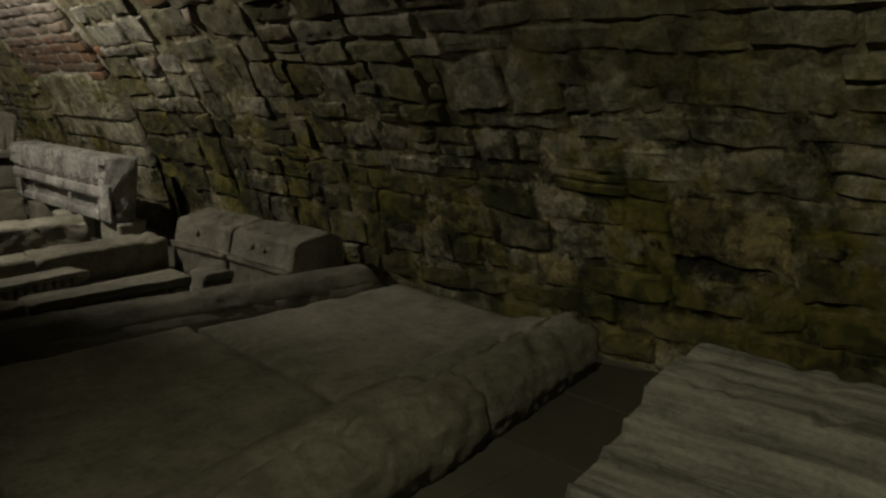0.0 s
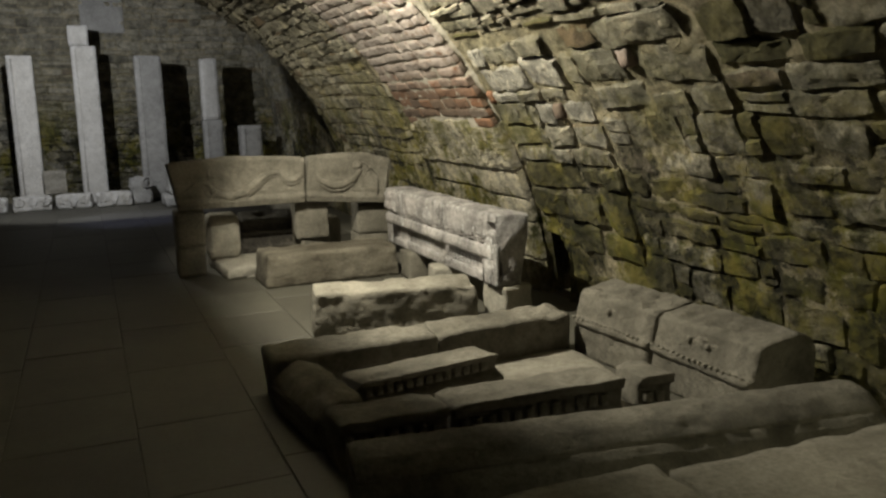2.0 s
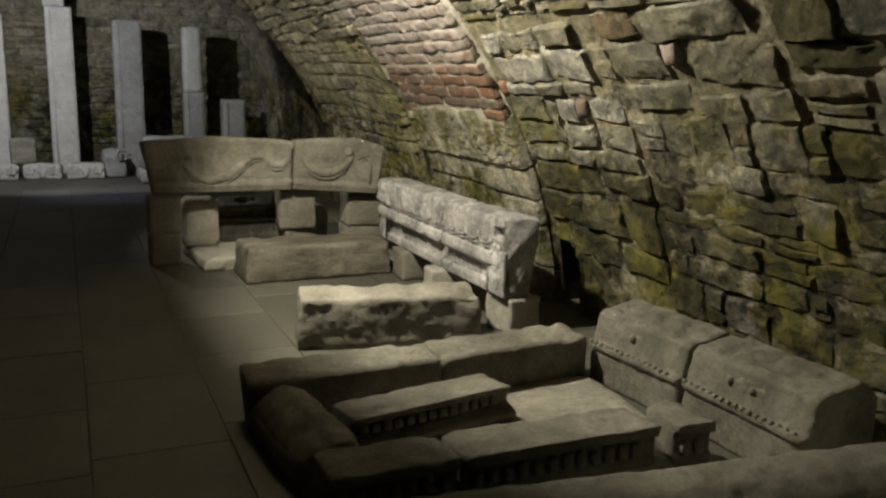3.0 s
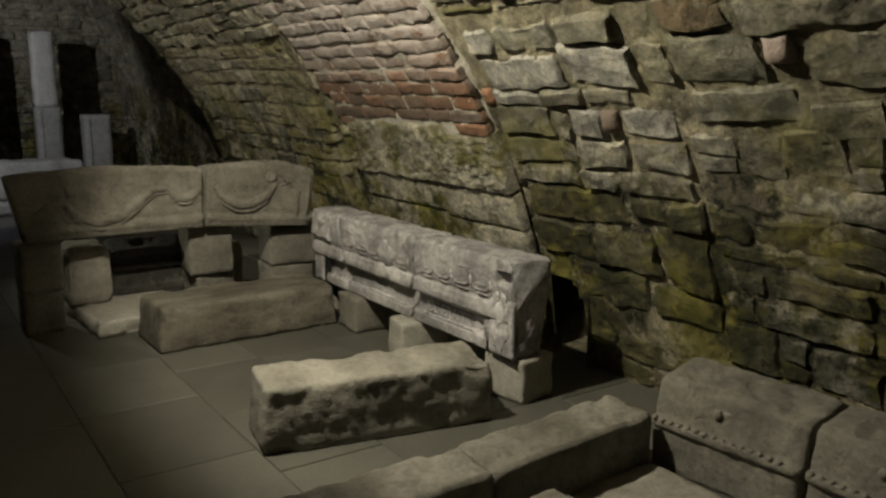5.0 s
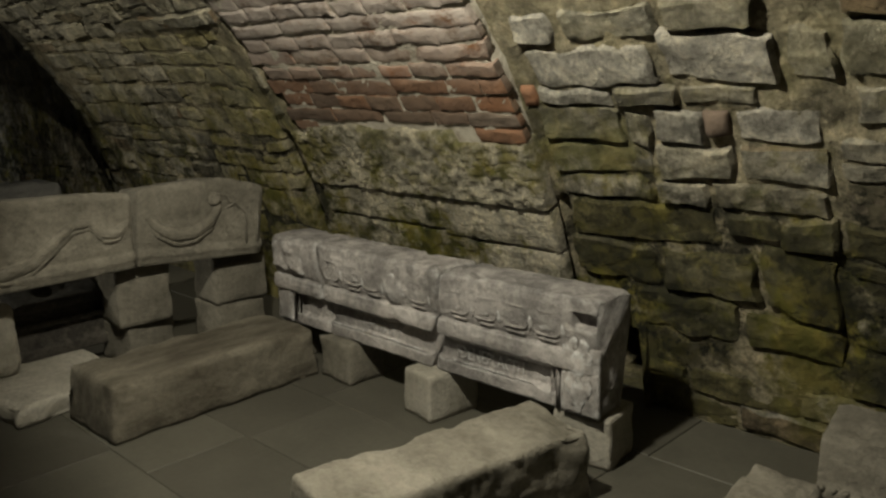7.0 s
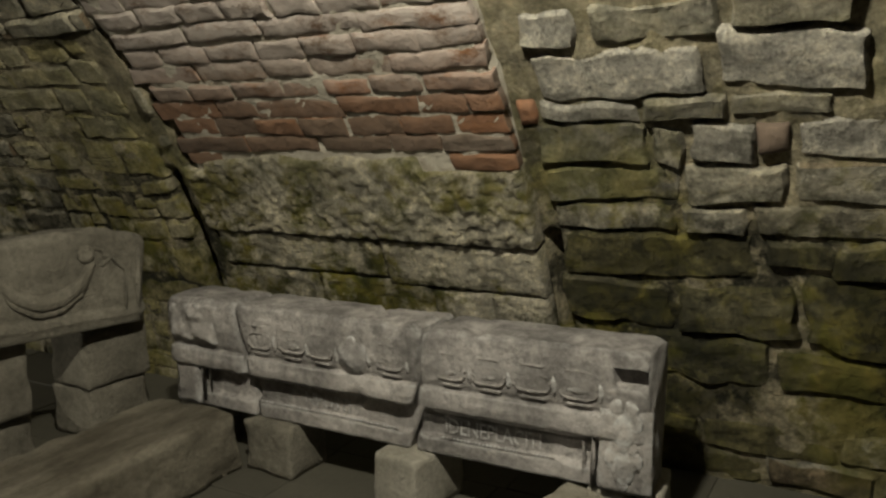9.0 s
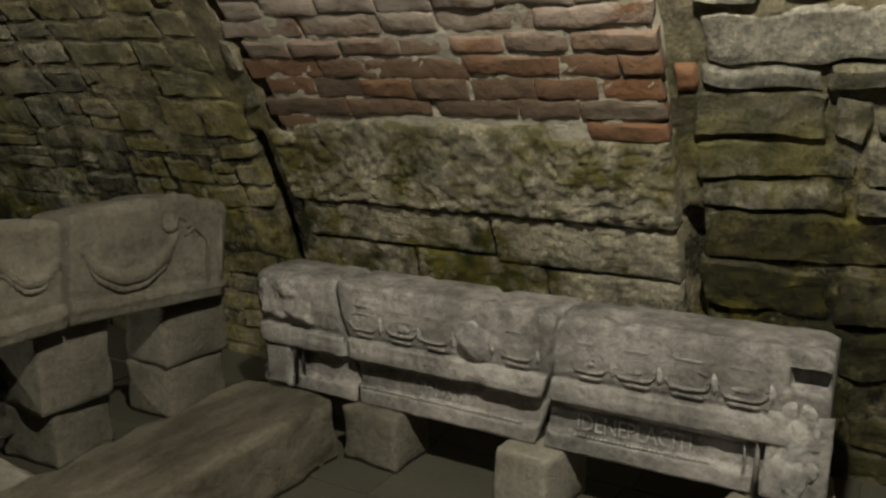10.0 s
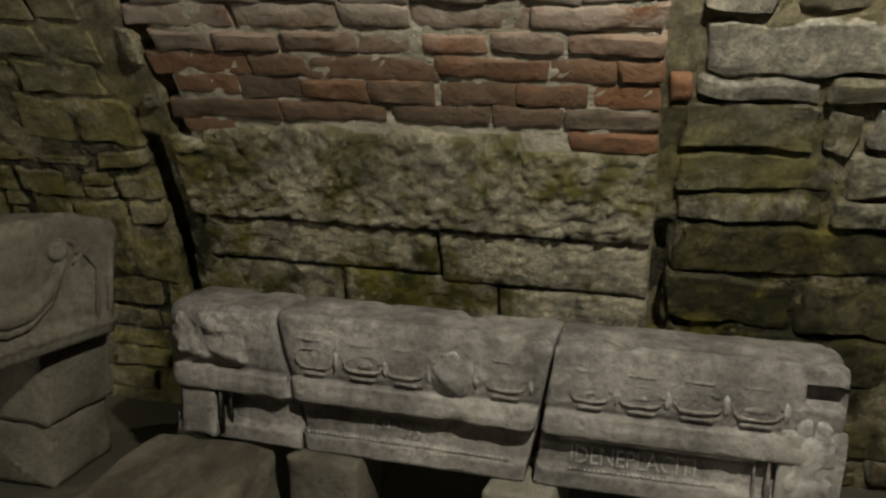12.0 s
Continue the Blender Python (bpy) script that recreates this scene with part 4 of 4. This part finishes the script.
def capital(y, w, seed):
    """A fallen capital: a worn block with a scroll at each side."""
    ob = thing("scroll_capital", "worn white marble capital with scrolls at its corners", "stone capital", pose(-12.98, y, 0, 0, 0, rng.uniform(-8, 8)), "capitals before the pillars")
    part("body", stone_block(0.30, w, 0.20, seed, 0.018, 0.03, 0.05, 0.035), WHITE, ob)
    for side in (-1, 1):
        part("scroll", tube([(0.15, side * w * 0.32 + 0.07 * (1 - t / 14) * math.cos(t), 0.12 + 0.07 * (1 - t / 14) * math.sin(t)) for t in [0.55 * k for k in range(20)]], 0.016, 6), WHITE, ob)
    part("leaf", leaf(0.0, 0.11, -0.16), WHITE, ob, "", pose(0, 0, 0, 0, 0, 90))
    return ob


for k, (y, w) in enumerate(((-0.55, 0.44), (-0.02, 0.50), (0.52, 0.46), (1.04, 0.48))):
    capital(y, w, 121 + k)
lone("scroll_fragment", joined(stone_block(0.2, 0.3, 0.40, 131, 0.02, 0.05, 0.08, 0.035), tube([(0.12, 0.10 + 0.10 * (1 - t / 13) * math.cos(t), 0.30 + 0.10 * (1 - t / 13) * math.sin(t)) for t in [0.5 * k for k in range(22)]], 0.02, 6)), GREYST, pose(-13.0, 1.40, 0, 0, 0, 0), "grey stone fragment with a curled scroll", "stone fragment")
lone("small_block", stone_block(0.24, 0.30, 0.33, 133, 0.008, 0.02, 0.03, 0.04), PITTED, pose(-13.1, 0.28, 0.20, 0, 0, 6), "yellowish stone block resting on the capitals", "stone block")
lone("pale_slab", stone_block(0.55, 1.0, 0.42, 135, 0.010, 0.03, 0.06, 0.05, 0.06), GREYST, pose(-12.5, 2.22, 0.17, 0, 0, 2), "pale marble block lying on a plinth", "stone slab")
lone("plinth_stone", stone_block(0.60, 1.12, 0.17, 137, 0.008, 0.02, 0.04, 0.06), GREYST, pose(-12.5, 2.22, 0, 0, 0, 2), "low grey plinth stone on the paving", "stone block")
lone("long_stone", stone_block(0.35, 1.2, 0.38, 139, 0.010, 0.04, 0.05, 0.06), WHITE, pose(-13.0, -1.42, 0, 0, 0, 1), "long pale stone against the end wall", "stone block")
lone("mound_stone", stone_block(0.5, 0.8, 0.55, 141, 0.02, 0.12, 0.1, 0.06, 0.15), GREYST, pose(-11.3, 3.25, 0, 0, 0, 8), "rounded dark boulder in the far corner", "stone block")

# ---- pier of squared blocks and the brick arch above it ----
def rib(x, s, off=0.0):
    return vault(x, s, off + PIER_OUT)


def pier_edge(s):
    """The far edge of the pier: it draws in towards the bricks, which then widen with the arch."""
    return -7.07 + 0.15 * min(1.0, max(0.0, (s - 0.6) / 0.75)) - 0.1 * max(0.0, s - 1.55)


pier_back = []
for s0, s1, off in ((-0.05, BRICK_FOOT, PIER_OUT - 0.03), (BRICK_FOOT - 0.03, 6.0, PIER_OUT - 0.001)):
    n, m = int((s1 - s0) / 0.022), 76
    verts = []
    for i in range(n + 1):
        s = s0 + (s1 - s0) * i / n
        wob = [0.014 * noise.noise(Vector((k * 3.3, s * 7, 0))) for k in range(2)]
        a, b = pier_edge(s) + 0.02 + wob[0], PIER_R - 0.012 + wob[1]
        for k in range(m + 1):
            x = a + (b - a) * min(max(k - 1, 0), m - 2) / (m - 2)
            verts.append(tuple(vault(x, s, -0.05 if k in (0, m) else off + rough_noise((x, s, 0), 33, 0.014, 5, 16, 40) - (0.012 if k in (1, m - 1) else 0))))
    pier_back.append((verts, [(i * (m + 1) + k, (i + 1) * (m + 1) + k, (i + 1) * (m + 1) + k + 1, i * (m + 1) + k + 1) for i in range(n) for k in range(m)]))
pier = tagged(put("wall_pier", mesh_of("wall_pier", *pier_back[0], MORTAR)), "stone pier carrying a transverse arch of old red brick", "pier", kind="structure")

put("arch_mortar", mesh_of("arch_mortar", *pier_back[1], BRICK_MORTAR), pier, None, "pale lime mortar of the arch")


def ashlar(x0, x1, s0, s1, seed, amp, proud=0.0):
    """A large squared block of the pier: a face grid with worn edges."""
    def cuts(a, b):
        k = max(3, int((b - a) / 0.014))
        return [a, a + 0.005] + [a + 0.014 + (b - a - 0.028) * i / k for i in range(k + 1)] + [b - 0.005, b]

    xs, ss = cuts(x0, x1), cuts(s0, s1)
    nx, ns = len(xs) - 1, len(ss) - 1
    verts, faces = [], []
    for x in xs:
        for s in ss:
            edge = min(x - x0, x1 - x, s - s0, s1 - s)
            off = -0.06 if edge < 1e-6 else proud + rough_noise((x, s, 0), seed, amp, 7, 26, 62) - 0.010 * max(0, 1 - edge / 0.02)
            wob = 0.007 * noise.noise(Vector((x * 5, s * 5, seed)))
            top = (0.015 + 0.05 * noise.noise(Vector((x * 4.0, 2.2, seed))) + (0.055 if -6.85 < x < -5.75 else 0)) * max(0.0, (s - s0) / (s1 - s0) - 0.5) * 2 if s1 > 1.2 else 0.0
            verts.append(tuple(rib(x + wob * 0.6, s + wob + top, off)))
    for i in range(nx):
        for j in range(ns):
            a = i * (ns + 1) + j
            faces.append((a, a + 1, a + ns + 2, a + ns + 1))
    return verts, faces


for x0, x1, s0, s1, seed, amp, proud in (
    (-7.0, PIER_R, 0.912, 1.215, 201, 0.016, 0.02), (-7.04, -6.065, 0.725, 0.905, 203, 0.010, -0.004), (-6.058, PIER_R, 0.70, 0.905, 205, 0.010, 0.0),
    (-7.065, -6.45, 0.50, 0.717, 207, 0.010, -0.012), (-6.442, -5.86, 0.53, 0.717, 208, 0.010, -0.008), (-5.853, PIER_R, 0.53, 0.692, 209, 0.010, -0.006), (-7.07, -6.20, 0.24, 0.493, 211, 0.010, -0.01), (-6.193, PIER_R, 0.24, 0.523, 213, 0.010, -0.01),
    (-7.08, -6.35, 0.0, 0.233, 215, 0.010, 0.0), (-6.343, PIER_R, 0.0, 0.233, 217, 0.010, 0.0),
):
    put("block", mesh_of("block", *ashlar(x0, x1, rise(s0), rise(s1), seed, amp * 1.5, proud), ASHLAR), pier)

# bricks, course by course
s, course = BRICK_FOOT + 0.008, 0
while s < RIB_TOP:
    h = rng.uniform(0.068, 0.078)
    x = pier_edge(s) + rng.uniform(-0.07, 0.05)
    heads = course % 2 == 0
    while x < PIER_R - 0.05:
        w = rng.uniform(0.19, 0.25) if heads or rng.random() < 0.3 else rng.uniform(0.32, 0.42)
        w = min(w, PIER_R - x) if PIER_R - x - w > 0.08 else PIER_R - x
        lift = 0.012 * noise.noise(Vector((x * 1.3, course * 0.7, 4)))
        if not (course == 0 and -6.85 < x < -5.75) and w > 0.04:
            put("brick", hewn("brick", stone_face(x + 0.003, x + w - rng.uniform(0.003, 0.008), s + lift, s + h + lift, rng.uniform(-0.002, 0.010) + 0.004, 0.012, rib, 0.3), BRICK, 35), pier)
        x += w
    s += h + rng.uniform(0.010, 0.017)
    course += 1
# red brick ends let into the rubble
for x0, x1, s0, s1 in ((-5.325, -5.262, 1.355, 1.435), (-4.57, -4.48, 1.262, 1.347), (-3.70, -3.60, 1.525, 1.611)):
    put("brick", mesh_of("brick", *stone_face(x0, x1, rise(s0), rise(s1), 0.04, 0.006), BRICK), wall_north)

# ---- rubble stones of the north wall ----
for k, q in enumerate(MARKED):
    put("stone", hewn("stone", stone_face(*q, rng.uniform(0.028, 0.044), 0.02), PALE if k in (0, 1, 2, 5, 10, 11) else RUBBLE), wall_north)
for q in HAUNCH:
    put("stone", hewn("stone", stone_face(*q, rng.uniform(0.026, 0.038), 0.02), RUBBLE), wall_north)
for q in DAMP:
    put("stone", hewn("stone", stone_face(*q, rng.uniform(0.028, 0.05), 0.025), MOSSY_DIM), wall_north)
for q in YELLOW:
    put("stone", hewn("stone", stone_face(*q, rng.uniform(0.028, 0.04), 0.02), OCHRE), wall_north)
for q in sorted(flush_stones, key=lambda q: -q[0])[:60]:
    put("stone", hewn("stone", stone_face(*q, flush(q[0]) + rng.uniform(0.020, 0.030), 0.02, corner=0.8), LICHEN), wall_north)
split_at = 190
dark_pick = random.Random(5)


def stone_colour(q):
    """Algae-dark stones fill the wall's foot beside the chest. Past x = -3.3 more are strewn, their dark colour
    standing in for fading light.
    """
    dark_share = 0.75 if -5.34 < q[0] < -3.3 and q[3] < rise(0.98) else 0.7 if q[0] > -3.3 and q[3] < rise(0.8) else 0.3 if q[0] > -3.3 else 0.1
    return MOSSY_DIM if dark_pick.random() < dark_share else RUBBLE


near_stones.sort(key=lambda q: (q[0] < -5.4, q[0] > -2.2, q[2]))
for q in near_stones[:split_at]:
    put("stone", hewn("stone", stone_face(*q, flush(q[0]) + rng.uniform(0.020, 0.036), 0.02), stone_colour(q)), wall_north)
more = near_stones[split_at:] + sorted(flush_stones, key=lambda q: -q[0])[60:] + far_stones
tagged(put("rubble_masonry", hewn("rubble_masonry", joined(*[stone_face(*q, flush(q[0]) + rng.uniform(0.020, 0.038), fine=-9 < q[0] < 1) for q in more]), RUBBLE), wall_north), kind="stuff")


def end_face(y, s, off=0.0):
    return Vector((X_FAR + 0.1 + off, y, s))


def inside(y, z):
    a = math.atan2(z - ZC, y - YC)
    return math.hypot(y - YC, z - ZC) < RV + swell(X_FAR, a) - 0.05


ends = [q for q in courses(YC - RV, YC + RV, 0.0, 4.1, 0.07, 0.13, 0.16, 0.45) if inside((q[0] + q[1]) / 2, q[3])]
tagged(put("rubble_masonry", mesh_of("rubble_masonry", *joined(*[stone_face(*q, rng.uniform(0.015, 0.04), 0.01, end_face, 1.0, False) for q in ends]), RUBBLE), wall_west), kind="stuff")

patch = stone_block(0.03, 0.62, 1.25, 151, 0.004, 0.01, 0.02, 0.05)
put("plaster_patch", mesh_of("plaster_patch", *patch, GREYST), wall_west, pose(X_FAR + 0.125, 1.12, 2.5), "pale smooth plaster patch")

# ---- paving slabs ----
y, row = YC - RV, 0
while y < YC + RV - 0.05:
    d = min(rng.uniform(0.42, 0.56), YC + RV - y)
    x = X_FAR + 0.1 - rng.uniform(0, 0.5)
    while x < X_NEAR - 0.1:
        w = min(rng.uniform(0.62, 0.98), X_NEAR - 0.05 - x)
        z = rng.uniform(-0.003, 0.0)
        g = 0.002
        a, b, c, e = x + g, x + w - g, y + g, y + d - g
        verts = [(a, c, -0.03), (b, c, -0.03), (b, e, -0.03), (a, e, -0.03), (a, c, z - 0.003), (b, c, z - 0.003), (b, e, z - 0.003), (a, e, z - 0.003),
                 (a + 0.003, c + 0.003, z), (b - 0.003, c + 0.003, z), (b - 0.003, e - 0.003, z), (a + 0.003, e - 0.003, z)]
        faces = [(i, (i + 1) % 4, (i + 1) % 4 + 4, i + 4) for i in range(4)] + [(i + 4, (i + 1) % 4 + 4, (i + 1) % 4 + 8, i + 8) for i in range(4)] + [(8, 9, 10, 11)]
        put("paving_slab", mesh_of("paving_slab", verts, faces, FLOOR, False), floor)
        x += w
    y += d
    row += 1
